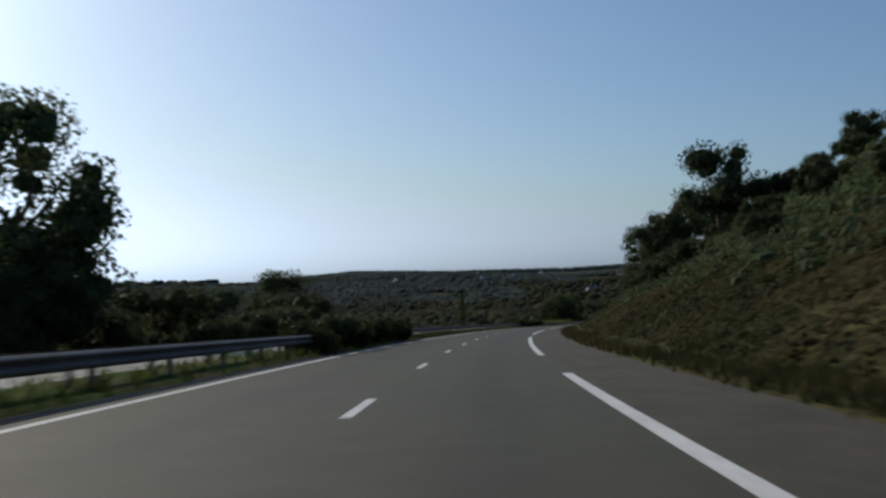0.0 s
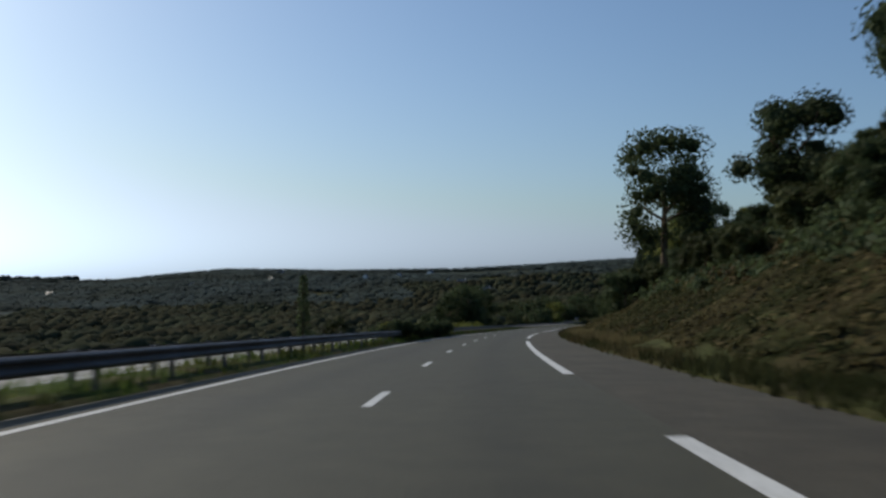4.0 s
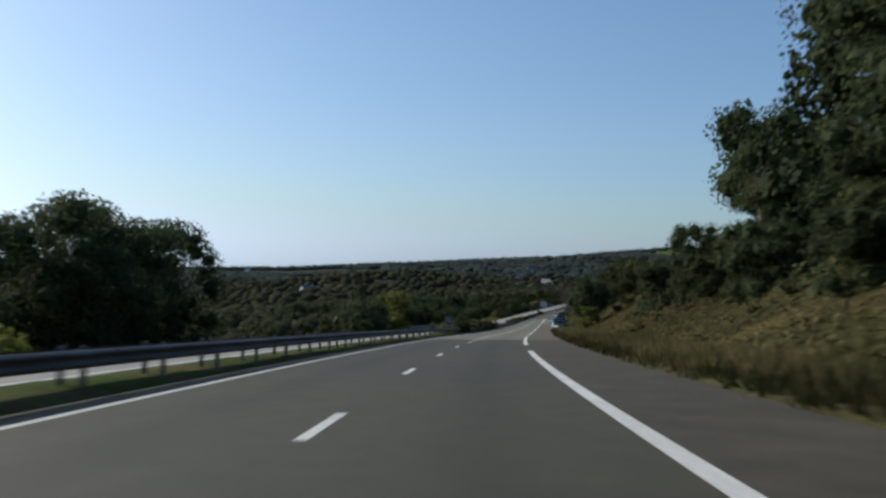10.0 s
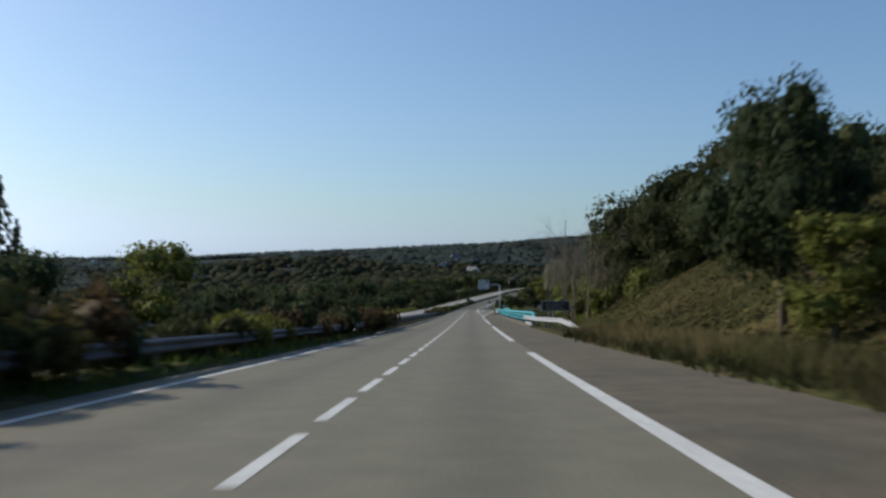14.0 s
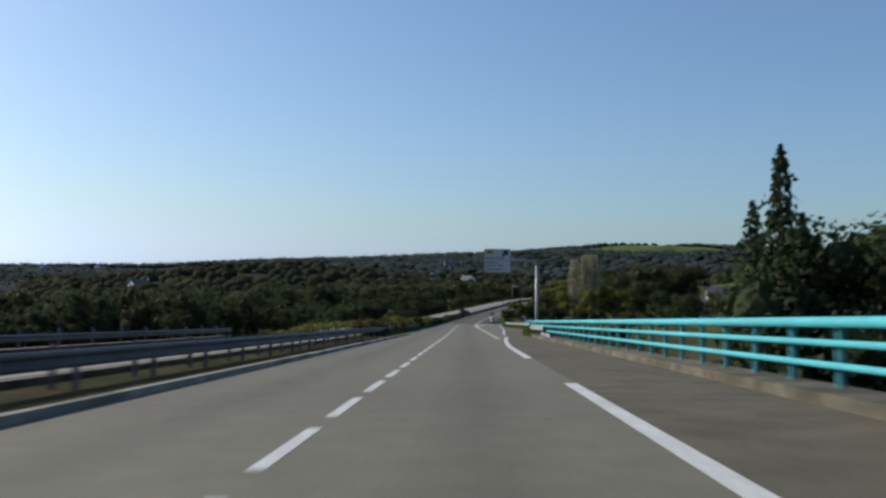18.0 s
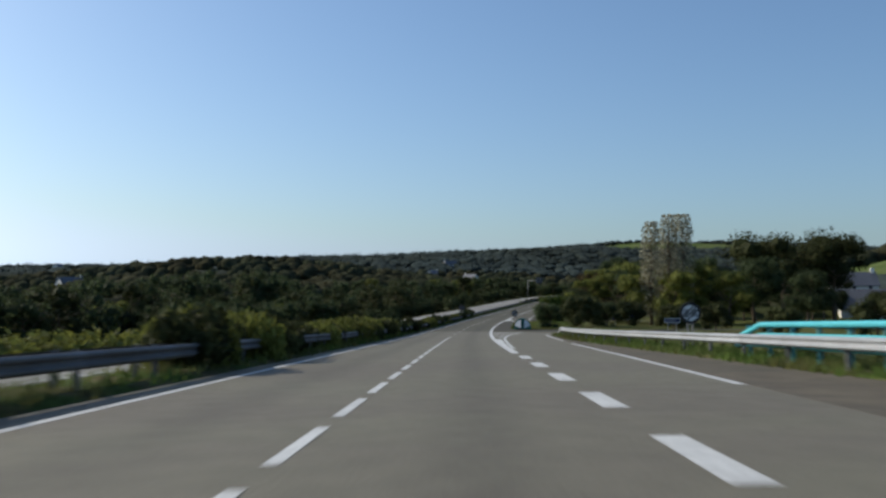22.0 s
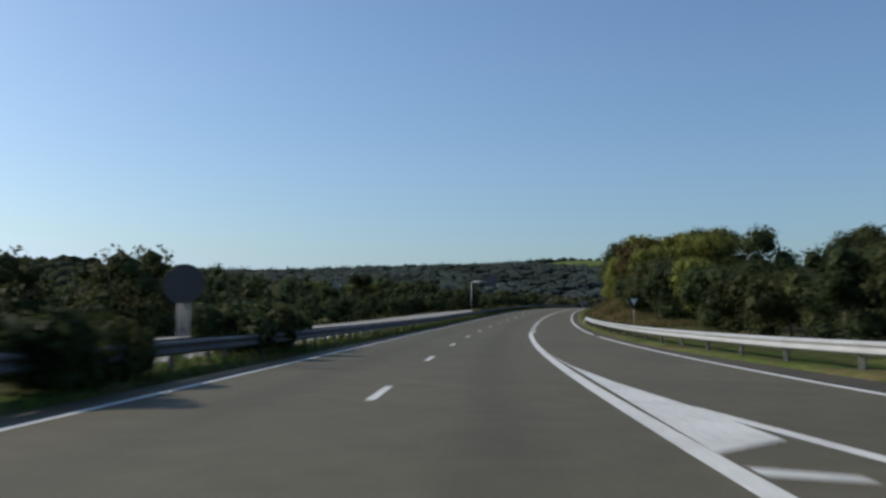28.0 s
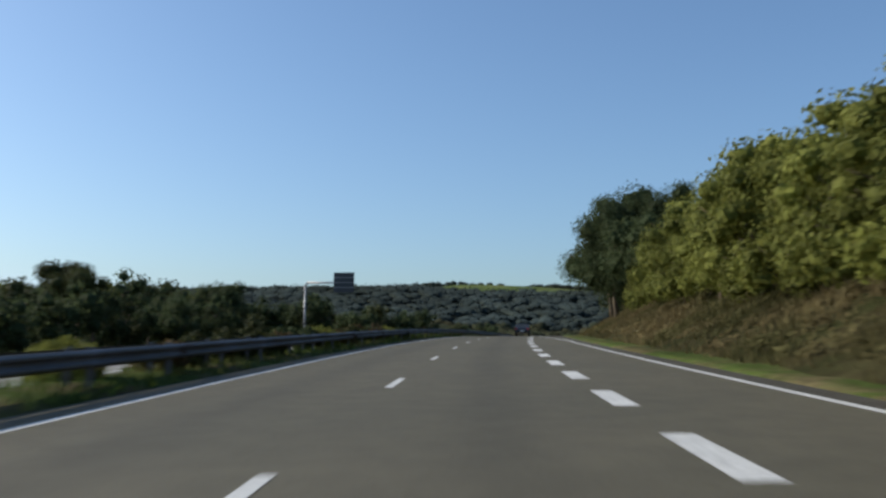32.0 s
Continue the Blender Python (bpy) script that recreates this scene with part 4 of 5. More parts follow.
HEDGE = [tree("hedge_tree", 12, 6, 6.5, M_LEAF, 4200, "dense dark green hedge tree reaching the ground", size=0.18, base=0.02, n_lobes=16, shell=0.3),
         tree("hedge_tree", 13, 6, 6.5, M_LEAF2, 4200, "dense olive hedge tree reaching the ground", size=0.18, base=0.02, n_lobes=16, shell=0.3)]
SHRUBS = [shrub("shrub", 21, 1.9, 2.4, M_LEAF, 1100, "dark green bushy shrub on the median"),
          shrub("shrub", 22, 1.6, 2.6, M_LEAF2, 1100, "olive bushy shrub on the median")]
BROOMS = [shrub("broom_bush", 23, 1.8, 2.6, M_LEAF3, 1000, "yellow-green broom bush with upright twigs", 1.0, 0.13),
          shrub("broom_bush", 24, 1.6, 2.4, M_LEAF2, 1000, "olive broom bush with upright twigs", 1.0, 0.13)]
HEATHS = [shrub("rust_bush", 25, 1.6, 2.8, M_RUST, 1000, "rust-brown bush on the median", 0.0, 0.18)]


def plant(kind, s, l, size=1.0, dz=-0.1, yaw=None, on_road=False, tall=1.0):
    """Set a copy of one of the plants at a place beside the road, on the ground or on the median."""
    src = kind[rand.randrange(len(kind))]
    p = P(s, l)
    z = (P(s, l).z + 0.1) if on_road else gz(p.x, p.y)
    m = pose(p.x, p.y, z + dz, 0, 0, rand.uniform(0, 360) if yaw is None else yaw) @ Matrix.Diagonal((size, size, size * tall, 1))
    return copy_thing(src, m)


rand = random.Random(5)
# cutting on the right
big = [(106, 21.6, 10.8, OAKS[:1]), (132, 17.5, 9.6, OAKS[1:2]), (84, 30, 4.5, OAKS), (150, 19, 9, OAKS), (124, 26, 6, OAKS), (160, 24, 10, OAKS), (168, 17, 8, OAKS[:2]), (172, 27, 8, OAKS)]
for s, l, h, kind in big:
    plant(kind, s, l, h / 10)
for s in range(-30, 200, 6):
    plant(HEDGE, s + rand.uniform(-3, 3), rand.uniform(26, 32), rand.uniform(0.4, 0.6))
    plant(HEDGE, s + rand.uniform(-3, 3), rand.uniform(15, 22), rand.uniform(0.25, 0.5))
plant(GRAND[:1], 214, 15.4, 1.0)
for s in range(186, 440, 6):
    plant(OAKS + LIMES[:1] if s < 366 else COPSE, s + rand.uniform(-3, 3), rand.uniform(21, 28), rand.uniform(0.75, 1.05) * lerp(s, [180, 248, 272, 288, 318, 336, 360, 380, 420, 440], [0.3, 0.32, 0.45, 1.25, 1.15, 0.62, 0.45, 0.3, 0.36, 0.5]))
    if s < 366:
        plant(OAKS + HEDGE, s + rand.uniform(-3, 3), rand.uniform(13.5, 18.5), rand.uniform(0.5, 0.8) * lerp(s, [180, 250, 268, 318, 336, 365, 440], [0.33, 0.36, 1.0, 1.0, 0.6, 0.45, 0.5]))
    if 195 < s < 350:
        plant(HEDGE, s + rand.uniform(-3, 3), rand.uniform(10, 12.5), rand.uniform(0.35, 0.6))
for s in range(364, 456, 3):
    plant(HEDGE, s + rand.uniform(-2, 2), rand.uniform(19, 24), rand.uniform(0.28, 0.42))
    plant(HEDGE, s + rand.uniform(-2, 2), rand.uniform(14, 19), rand.uniform(0.14, 0.26))
for s, l, h in ((272, 15, 9), (281, 17, 8)):
    plant(PINES, s, l, h / 10)
for s, l, h, kind in ((368, 17.5, 6, OAKS[:2]), (314, 18.5, 13, GRAND[1:]), (323, 18.5, 14, GRAND[:1]), (325, 15.6, 12, PINES[:1]), (304, 18.5, 12, GRAND[1:]), (418, 9.9, 4, LIMES), (557, 20.6, 15.5, OAKS[:2]), (561, 27, 13, OAKS[:2]), (465, 16.5, 12, BIG_B), (467, 21, 13, BIG_B), (462, 26, 12, BIG_B), (472, 14.5, 8, LIMES), (458, 19, 10, OAKS[2:]), (452, 22, 8, OAKS[2:]), (446, 24, 5.5, COPSE), (490, 19.5, 20, BIG_B), (483, 18.5, 20, BIG_B), (500, 24, 18, BIG_B), (474, 26, 12, OAKS[2:]), (490, 15, 8, LIMES), (496, 17, 8, LIMES)):
    plant(kind, s, l, h / (17 if kind in (BIG, BIG_B) else 16 if kind[0] in GRAND else 10))
plant(OAKS[1:2], 344, 17.6, 0.84, tall=1.3)
plant(OAKS[:1], 421, 9.5, 0.55, tall=1.5)
plant(OAKS[1:2], 424.5, 11.2, 0.55, tall=1.45)
for s in range(80, 206, 4):
    plant(HEDGE, s + rand.uniform(-1.5, 1.5), rand.uniform(12.5, 16.5), rand.uniform(0.3, 0.5))
for s, l, h in ((484, 12.5, 6), (492, 12, 7), (500, 12, 7)):
    plant(LIMES, s, l, h / 10)
for s, l in ((479, 8.6), (482, 9.2), (485, 9.8), (488, 10.6), (481, 10.8), (484, 12.4), (487, 13.4), (491, 12.2)):
    plant(BARE, s, l, rand.uniform(0.85, 1.02))
# beside and below the bridge
for s, l, h, kind in ((556, 17, 16, PINES[:1]), (560, 22, 11, PINES), (558, 21.5, 13, PINES[1:]), (561, 24.5, 13.5, COPSE), (783, 17, 4.5, LIMES), (780, 31, 10, LIMES), (788, 35, 11, LIMES), (792, 31, 10, LIMES), (640, 22, 4, HEDGE), (700, 44, 8, OAKS), (705, 56, 9, OAKS)):
    plant(kind, s, l, h / 10)
for i in range(26):
    plant(OAKS + LIMES + HEDGE, rand.uniform(500, 600), rand.uniform(30, 110), rand.uniform(0.4, 0.6))
# round the junction
for l, s, q in ((27.6, 784, 0.98), (30.8, 786, 1.03), (33.0, 784, 1.03)):
    plant(POPS, s, l, q, tall=1.0)
for s, l, h, kind in ((806, 54, 18, OAKS), (800, 62, 16, OAKS), (795, 47, 13, OAKS), (770, 50, 9, OAKS), (780, 40, 9, LIMES), (786, 24, 9, LIMES), (812, 40, 14, OAKS), (760, 28, 4, HEDGE), (752, 14, 5, HEDGE), (744, 9.5, 3.4, HEDGE), (756, 18, 4.2, HEDGE), (764, 22, 4.5, HEDGE), (748, 32, 4, HEDGE), (738, 38, 4, HEDGE), (728, 46, 5, HEDGE)):
    plant(kind, s, l, h / (6 if kind[0] in HEDGE else 10))
for i in range(30):
    plant(OAKS + HEDGE, rand.uniform(780, 860), rand.uniform(24, 75), rand.uniform(0.45, 0.7))
for s, l, h, kind in ((806, 18, 4.6, HEDGE), (812, 17, 4.8, HEDGE), (818, 16, 4.4, HEDGE), (824, 14.5, 4.1, HEDGE), (830, 14, 3.6, HEDGE), (836, 13.5, 3.6, HEDGE), (842, 13, 3.8, HEDGE), (848, 13, 4.8, LIMES), (853, 12.5, 4.4, HEDGE), (858, 13, 4.5, HEDGE), (863, 12.5, 4.8, HEDGE), (868, 13, 4.8, HEDGE), (874, 13, 4.6, HEDGE), (880, 13.5, 5, RUSTS)):
    plant(kind, s, l, h / (6 if kind[0] in HEDGE else 10))
plant(BUSH, 784, 10.8, 1.0)
plant(RUSTS, 904, 13.6, 0.8)
plant(RUSTS, 907, 15.5, 0.85)
for s in range(884, 966, 5):
    plant(LIMES + LIMES + LIMES + RUSTS, s + rand.uniform(-2, 2), rand.uniform(13.5, 16.5), rand.uniform(0.62, 0.84) * (0.9 if s < 906 else 1.0))
    plant(LIMES + LIMES + OAKS[:1], s + rand.uniform(-2, 2), rand.uniform(19, 25), rand.uniform(0.82, 1.04) * (0.85 if s < 910 else 1.0))
for s, l, h in ((985, 12, 9), (994, 10.5, 9.5), (998, 14, 11), (1004, 12, 9.5), (978, 14, 9), (1012, 15, 10)):
    plant(OAKS, s, l, h / 10)
for s, l, h in ((991, 12, 12.5), (999, 10.4, 12.5), (1006, 12.5, 12.5), (984, 15, 11)):
    plant(BIG, s, l, h / 17)
for s in range(864, 972, 4):
    plant(HEDGE if s < 906 else LIMES, s, rand.uniform(11.0, 12.4), rand.uniform(0.4, 0.6))
for i in range(46):
    plant(COPSE, rand.uniform(1040, 1225), rand.uniform(-62, -24), rand.uniform(0.5, 0.8))
for s in range(970, 1120, 8):
    plant(OAKS + HEDGE, s + rand.uniform(-3, 3), rand.uniform(16, 30), rand.uniform(0.8, 1.2))
# left, beyond the opposite carriageway
for s, l, h, kind in ((51, -26.6, 17.5, GRAND), (46, -29, 8.5, OAKS[3:]), (62, -33, 7, OAKS), (141, -38.8, 17, GRAND), (260, -38.2, 17, SLIM), (364.5, -30.6, 15.5, GRAND), (350, -31, 15.5, GRAND[1:]), (343, -29.5, 14.5, GRAND[1:]), (337, -31, 13, GRAND[1:]), (357, -31, 15, GRAND[1:]), (452, -30, 15, PINES), (446, -28, 10, OAKS), (475, -27, 11, LIMES), (468, -33, 10, OAKS)):
    plant(kind, s, l, h / (16 if kind in (GRAND, GRAND[1:]) else 17 if kind is SLIM else 10))
for s, l, q in ((341, -29.5, 1.08),):
    plant(BARE, s, l, q)
for s, l, q in ((862, -33, 0.95), (872, -35, 1.0), (850, -36, 0.9), (884, -34, 0.85)):
    plant(COPSE, s, l, q)
for s in range(816, 1000, 5):
    plant(COPSE, s + rand.uniform(-2, 2), rand.uniform(-33, -26), rand.uniform(0.35, 0.55))
for i in range(105):
    s = rand.uniform(-20, 450)
    plant(COPSE + COPSE + LIMES, s, rand.uniform(-75, -28), rand.uniform(0.55, 0.85) * (0.8 if s > 160 else 1.0))
for s in range(16, 130, 4):
    plant(OAKS + HEDGE + HEDGE, s, rand.uniform(-27, -22.5), rand.uniform(0.6, 0.8))
for i in range(36):
    plant(PINES[1:] + LIMES + PINES[1:], rand.uniform(560, 720), rand.uniform(-48, -26), rand.uniform(0.3, 0.5))
for i in range(36):
    plant(COPSE, rand.uniform(500, 700), rand.uniform(-125, -70), rand.uniform(0.9, 1.2))
for i in range(70):
    plant(COPSE, rand.uniform(700, 900), rand.uniform(-130, -58), rand.uniform(1.0, 1.4))
for i in range(84):
    plant(COPSE + COPSE + LIMES[:1], rand.uniform(760, 1080), rand.uniform(-75, -40), rand.uniform(0.65, 0.92))
for s, l, h in ((995, -49, 9), (1031, -44, 9), (1045, -54, 9), (970, -26, 4.5), (958, -28, 6), (1010, -38, 8)):
    plant(OAKS, s, l, h / 10)

# shrubs on the median
def row_of(kinds, s0, s1, step, lo=-7.9, hi=-6.9, size=(0.7, 1.1)):
    s = s0
    while s < s1:
        plant(kinds, s, rand.uniform(lo, hi), rand.uniform(*size), on_road=True)
        s += step * rand.uniform(0.7, 1.3)


row_of(SHRUBS, 36, 63, 1.8, -7.4, -6.5, size=(0.65, 0.85))
row_of(SHRUBS + SHRUBS + BROOMS, 176, 206, 1.3, -7.6, -6.3, size=(0.65, 0.85))
row_of(HEATHS, 452, 466, 2.0, size=(0.8, 1.0))
row_of(HEATHS + BROOMS + SHRUBS, 393, 450, 2.4, size=(0.7, 1.05))
row_of(BROOMS + HEATHS, 578, 600, 2.2, size=(0.6, 0.85))
row_of(BROOMS, 602, 630, 1.9, -8.1, -7.2, size=(0.8, 1.05))
row_of(SHRUBS[1:] + BROOMS + BROOMS, 640, 700, 2.0, size=(0.75, 1.05))
row_of(SHRUBS + BROOMS + BROOMS, 700, 803, 2.0, size=(0.6, 0.95))
row_of(SHRUBS, 811, 821, 2.5, size=(0.8, 1.0))
row_of(HEATHS + SHRUBS + BROOMS, 914, 965, 2.4, size=(0.45, 0.65))
# low growth at the foot of the trees beside the last cutting
for k in range(26):
    plant(SKIRT, 900 + 3.2 * k + rand.uniform(-1, 1), rand.uniform(11.2, 13.2), rand.uniform(0.75, 1.1))
for src in BIG + BIG_B + BUSH + SKIRT + GRAND + SLIM + COPSE + OAKS + LIMES + RUSTS + PINES + POPS + BARE + HEDGE + SHRUBS + BROOMS + HEATHS:
    for o in list(src.children_recursive):
        bpy.data.objects.remove(o)
    bpy.data.objects.remove(src)


# grass and brush, too many to count
def tufts(name, label, n, pick, height, width, material, seed, category="grass"):
    rng = np.random.default_rng(seed)
    base, hs = [], []
    for i in range(n):
        s, l, z, h = pick(rng)
        if z is None:
            p = P(s, l)
            p.z = gz(p.x, p.y)
        else:
            p = P(s, l, z)
        base.append(p)
        hs.append(h)
    c = np.array([tuple(p) for p in base])
    hs = np.array(hs) * height
    v, f = [], []
    for k in range(3):
        a = rng.random(n) * 6.28
        lean = rng.normal(size=(n, 2)) * 0.35
        w = width * rng.uniform(0.6, 1.3, n)
        off = rng.normal(size=(n, 2)) * 0.12
        b0 = c + np.stack([off[:, 0] - np.cos(a) * w, off[:, 1] - np.sin(a) * w, -0.05 * np.ones(n)], -1)
        b1 = c + np.stack([off[:, 0] + np.cos(a) * w, off[:, 1] + np.sin(a) * w, -0.05 * np.ones(n)], -1)
        t = c + np.stack([off[:, 0] + lean[:, 0] * hs, off[:, 1] + lean[:, 1] * hs, hs], -1)
        st = len(v) * 0 + k * 3 * n
        v.append(np.concatenate([b0, b1, t]))
        f += [(st + i, st + n + i, st + 2 * n + i) for i in range(n)]
    ob = mesh_ob(name, np.concatenate(v), f, material)
    return tagged(ob, label, category, kind="stuff")


def verge_pick(s0, s1, lo, hi, h=(0.5, 1.2)):
    def pick(rng):
        s = rng.uniform(s0, s1)
        return s, right_edge(s) + rng.uniform(lo, hi), 0.04, rng.uniform(*h)
    return pick


def median_pick(rng):
    s = rng.uniform(-20, 1000)
    if BR0 - 20 < s < BR1:
        s += 130 if s > 520 else -130
    if 292 < s < 378:
        s -= 95
    return s, rng.uniform(-8.3, -6.0), 0.08, rng.uniform(0.4, 1.3)


tufts("grass", "ragged green grass tufts along the median", 15000, median_pick, 0.26, 0.035, M_GRASS, 31)
tufts("grass", "ragged olive and brown grass on the verge", 13000, verge_pick(-30, 440, 0.0, 2.1), 0.35, 0.04, M_GRASS_D, 32)
tufts("dry_grass", "tall dry straw-coloured grass on the verge", 9000, verge_pick(150, 445, 0.6, 3.4), 0.6, 0.04, M_STRAW, 33)
tufts("dry_grass", "tall dry straw-coloured grass on the bank", 14000, lambda rng: (rng.uniform(845, 1010), rng.uniform(7.0, 12.5), None, rng.uniform(0.5, 1.2)), 0.42, 0.04, M_STRAW, 34)
tufts("grass", "short green grass along the slip road", 5000, verge_pick(572, 734, -0.15, 2.5), 0.28, 0.04, M_GRASS, 35)


tufts("grass", "short green and dry grass on the lawn", 7000, verge_pick(738, 787, 0.1, 9, (0.4, 1.0)), 0.16, 0.03, M_GRASS, 36)


def brush(name, label, n, pick, leaf, seed, per=26, size=0.22):
    """Low scrub in many small clumps."""
    rng = np.random.default_rng(seed)
    pts, sz, ways, mids, rads = [], [], [], [], []
    for i in range(n):
        s, l, r = pick(rng)
        p = P(s, l)
        p.z = gz(p.x, p.y)
        d = rng.normal(size=(per, 3))
        d /= np.linalg.norm(d, axis=1)[:, None]
        d[:, 2] = np.abs(d[:, 2]) * 0.9
        pts.append(np.array(tuple(p)) + d * r * rng.uniform(0.72, 1.05, (per, 1)))
        sz.append(rng.uniform(0.6, 1.3, per) * size * (0.6 + 0.5 * r))
        ways.append(d)
        mids.append(tuple(p))
        rads.append(r)
    v, f = cards(rng, np.concatenate(pts), np.concatenate(sz), out=np.concatenate(ways))
    v, f = cores(rng, v, f, np.array(mids), np.array(rads), LUMP_S, 0.55, 0.75)
    return tagged(mesh_ob(name, v, f, leaf), label, "scrub", kind="stuff")


brush("scrub", "low dark scrub and brambles on the cutting", 1500, lambda rng: (rng.uniform(-20, 190), 11 + 18 * rng.random() ** 0.8, rng.uniform(0.4, 1.2)), M_LEAF, 41)
brush("scrub", "low tangled grass and weeds on the cutting", 900, lambda rng: (rng.uniform(-25, 372), 9 + 9 * rng.random(), rng.uniform(0.2, 0.5)), M_LEAF2, 49, 16, 0.13)
brush("scrub", "bright weeds beyond the opposite carriageway", 380, lambda rng: (rng.uniform(255, 320), -19.6 - 3.5 * rng.random(), rng.uniform(0.8, 1.7)), M_LEAF3, 50)
brush("scrub", "low green scrub and brambles on the cutting", 1500, lambda rng: (rng.uniform(190, 372), 11 + 16 * rng.random() ** 0.8, rng.uniform(0.4, 1.1)), M_LEAF2, 42)
brush("scrub", "dark brambles on the steep cutting", 900, lambda rng: (rng.uniform(-20, 372), 11 + 18 * rng.random(), rng.uniform(0.6, 1.5)), M_LEAF, 43)
brush("scrub", "brown bracken on the steep cutting", 300, lambda rng: (rng.uniform(60, 380), 11 + 12 * rng.random(), rng.uniform(0.3, 0.8)), M_RUST, 44)
brush("scrub", "brown and green scrub on the bank below trees", 300, lambda rng: (rng.uniform(870, 1000), 11.5 + 4.5 * rng.random(), rng.uniform(0.2, 0.6)), M_LEAF2, 45, 22, 0.15)
brush("scrub", "mixed scrub below the opposite carriageway", 900, lambda rng: (rng.uniform(-20, 460), -22 - 14 * rng.random(), rng.uniform(0.5, 1.4)), M_LEAF2, 46)
brush("scrub", "bright weeds beyond the opposite carriageway", 800, lambda rng: (rng.uniform(560, 1020), -21.5 - 8 * rng.random(), rng.uniform(0.4, 1.2)), M_LEAF2, 47)
brush("scrub", "lime green weeds beyond the opposite carriageway", 700, lambda rng: (rng.uniform(620, 725), -19.8 - 4.0 * rng.random(), rng.uniform(0.7, 1.5)), M_LEAF3, 56)
brush("scrub", "scrub round the junction", 350, lambda rng: (rng.uniform(590, 700), 10 + 14 * rng.random(), rng.uniform(0.4, 1.2)), M_LEAF2, 48)

def carpet(name, label, n, s0, s1, reach, leaf, seed, size):
    """A low cover of leaves over the whole of a bank."""
    rng = np.random.default_rng(seed)
    s = rng.uniform(s0, s1, n)
    l = bank_foot(s) - 0.4 + reach * rng.random(n) ** 1.2
    k = np.clip((s - S0).astype(int), 0, len(SS) - 1)
    x = CC[k, 0] + np.cos(HD[k]) * l + DD[k, 0] * (s - S0 - k)
    y = CC[k, 1] + np.sin(HD[k]) * l + DD[k, 1] * (s - S0 - k)
    z = np.maximum(ground_height(x, y)[0], sheet_height(x, y)) + rng.uniform(0.0, 0.28, n)
    way = np.stack([-0.5 * np.cos(HD[k]), -0.5 * np.sin(HD[k]), 0.85 + 0 * s], -1)
    v, f = cards(rng, np.stack([x, y, z], -1), rng.uniform(0.5, 1.4, n) * size, out=way, loose=0.28, long=2.2)
    return tagged(mesh_ob(name, v, f, leaf), label, "scrub", kind="stuff")


carpet("bank_growth", "dense dark brambles and weeds covering the cutting", 36000, -30, 250, 24, M_GRASS_D, 71, 0.18)
carpet("bank_growth", "dark weeds and grass covering the cutting", 30000, -30, 190, 20, M_GRASS_D, 72, 0.14)
carpet("bank_growth", "olive and dry grass covering the bank", 52000, 185, 474, 18, M_GRASS_O, 77, 0.14)
carpet("bank_growth", "dry brown grass and bracken over the cutting", 24000, 40, 474, 15, M_STRAW, 73, 0.13)
carpet("bank_growth", "olive grass over the open bank", 26000, 340, 474, 15, M_GRASS_O, 75, 0.15)
carpet("bank_growth", "dark brambles at the foot of the cutting", 30000, -30, 200, 8, M_GRASS_D, 76, 0.16)
carpet("bank_growth", "dry grass and weeds over the bank", 16000, 848, 1010, 6, M_STRAW, 74, 0.14)

# far woods: many crowns on the valley sides and the ridge
def woods(name, label, spots, seed, lo, hi, leaf, per=9, flat=0.64, calm=0.0):
    """Tree crowns seen from far off: a dark core in a rough shell of leaf clumps."""
    rng = np.random.default_rng(seed)
    n = len(spots)
    z = ground_height(spots[:, 0], spots[:, 1])[0]
    r = rng.uniform(lo, hi, n)
    tall = rng.uniform(0.75, 1.2, n)
    mid = np.stack([spots[:, 0], spots[:, 1], z + r * 0.75], -1)
    d = rng.normal(size=(n, per, 3))
    d /= np.linalg.norm(d, axis=2)[:, :, None]
    d[:, :, 2] = np.abs(d[:, :, 2]) * 1.1 - 0.1
    wide = r[:, None, None] * np.stack([np.full(n, 1.35), np.full(n, 1.35), 0.85 * tall], -1)[:, None, :]
    pts = (mid[:, None, :] + d * wide * rng.uniform(0.9, 1.06, (n, per, 1))).reshape(-1, 3)
    v, f = cards(rng, pts, np.repeat(r, per) * rng.uniform(0.22, 0.42, n * per), long=1.2, out=d.reshape(-1, 3), loose=0.8)
    v, f = cores(rng, v, f, mid, r * 1.25, LUMP_S if n > 6000 else LUMP, 1.08, flat)
    ob = mesh_ob(name, v, f, leaf, None, True)
    if calm:          # normals bent towards the sky, which flattens light and shade on the crowns
        own = np.concatenate([np.repeat(d.reshape(-1, 3), 4, 0), np.tile(LUMP_S[0] if n > 6000 else LUMP[0], (n, 1))]) * (1 - calm) + np.array([0, 0, calm])
        own /= np.linalg.norm(own, axis=1)[:, None]
        ob.data.normals_split_custom_set_from_vertices(own.tolist())
    return tagged(ob, label, "woods", kind="stuff")


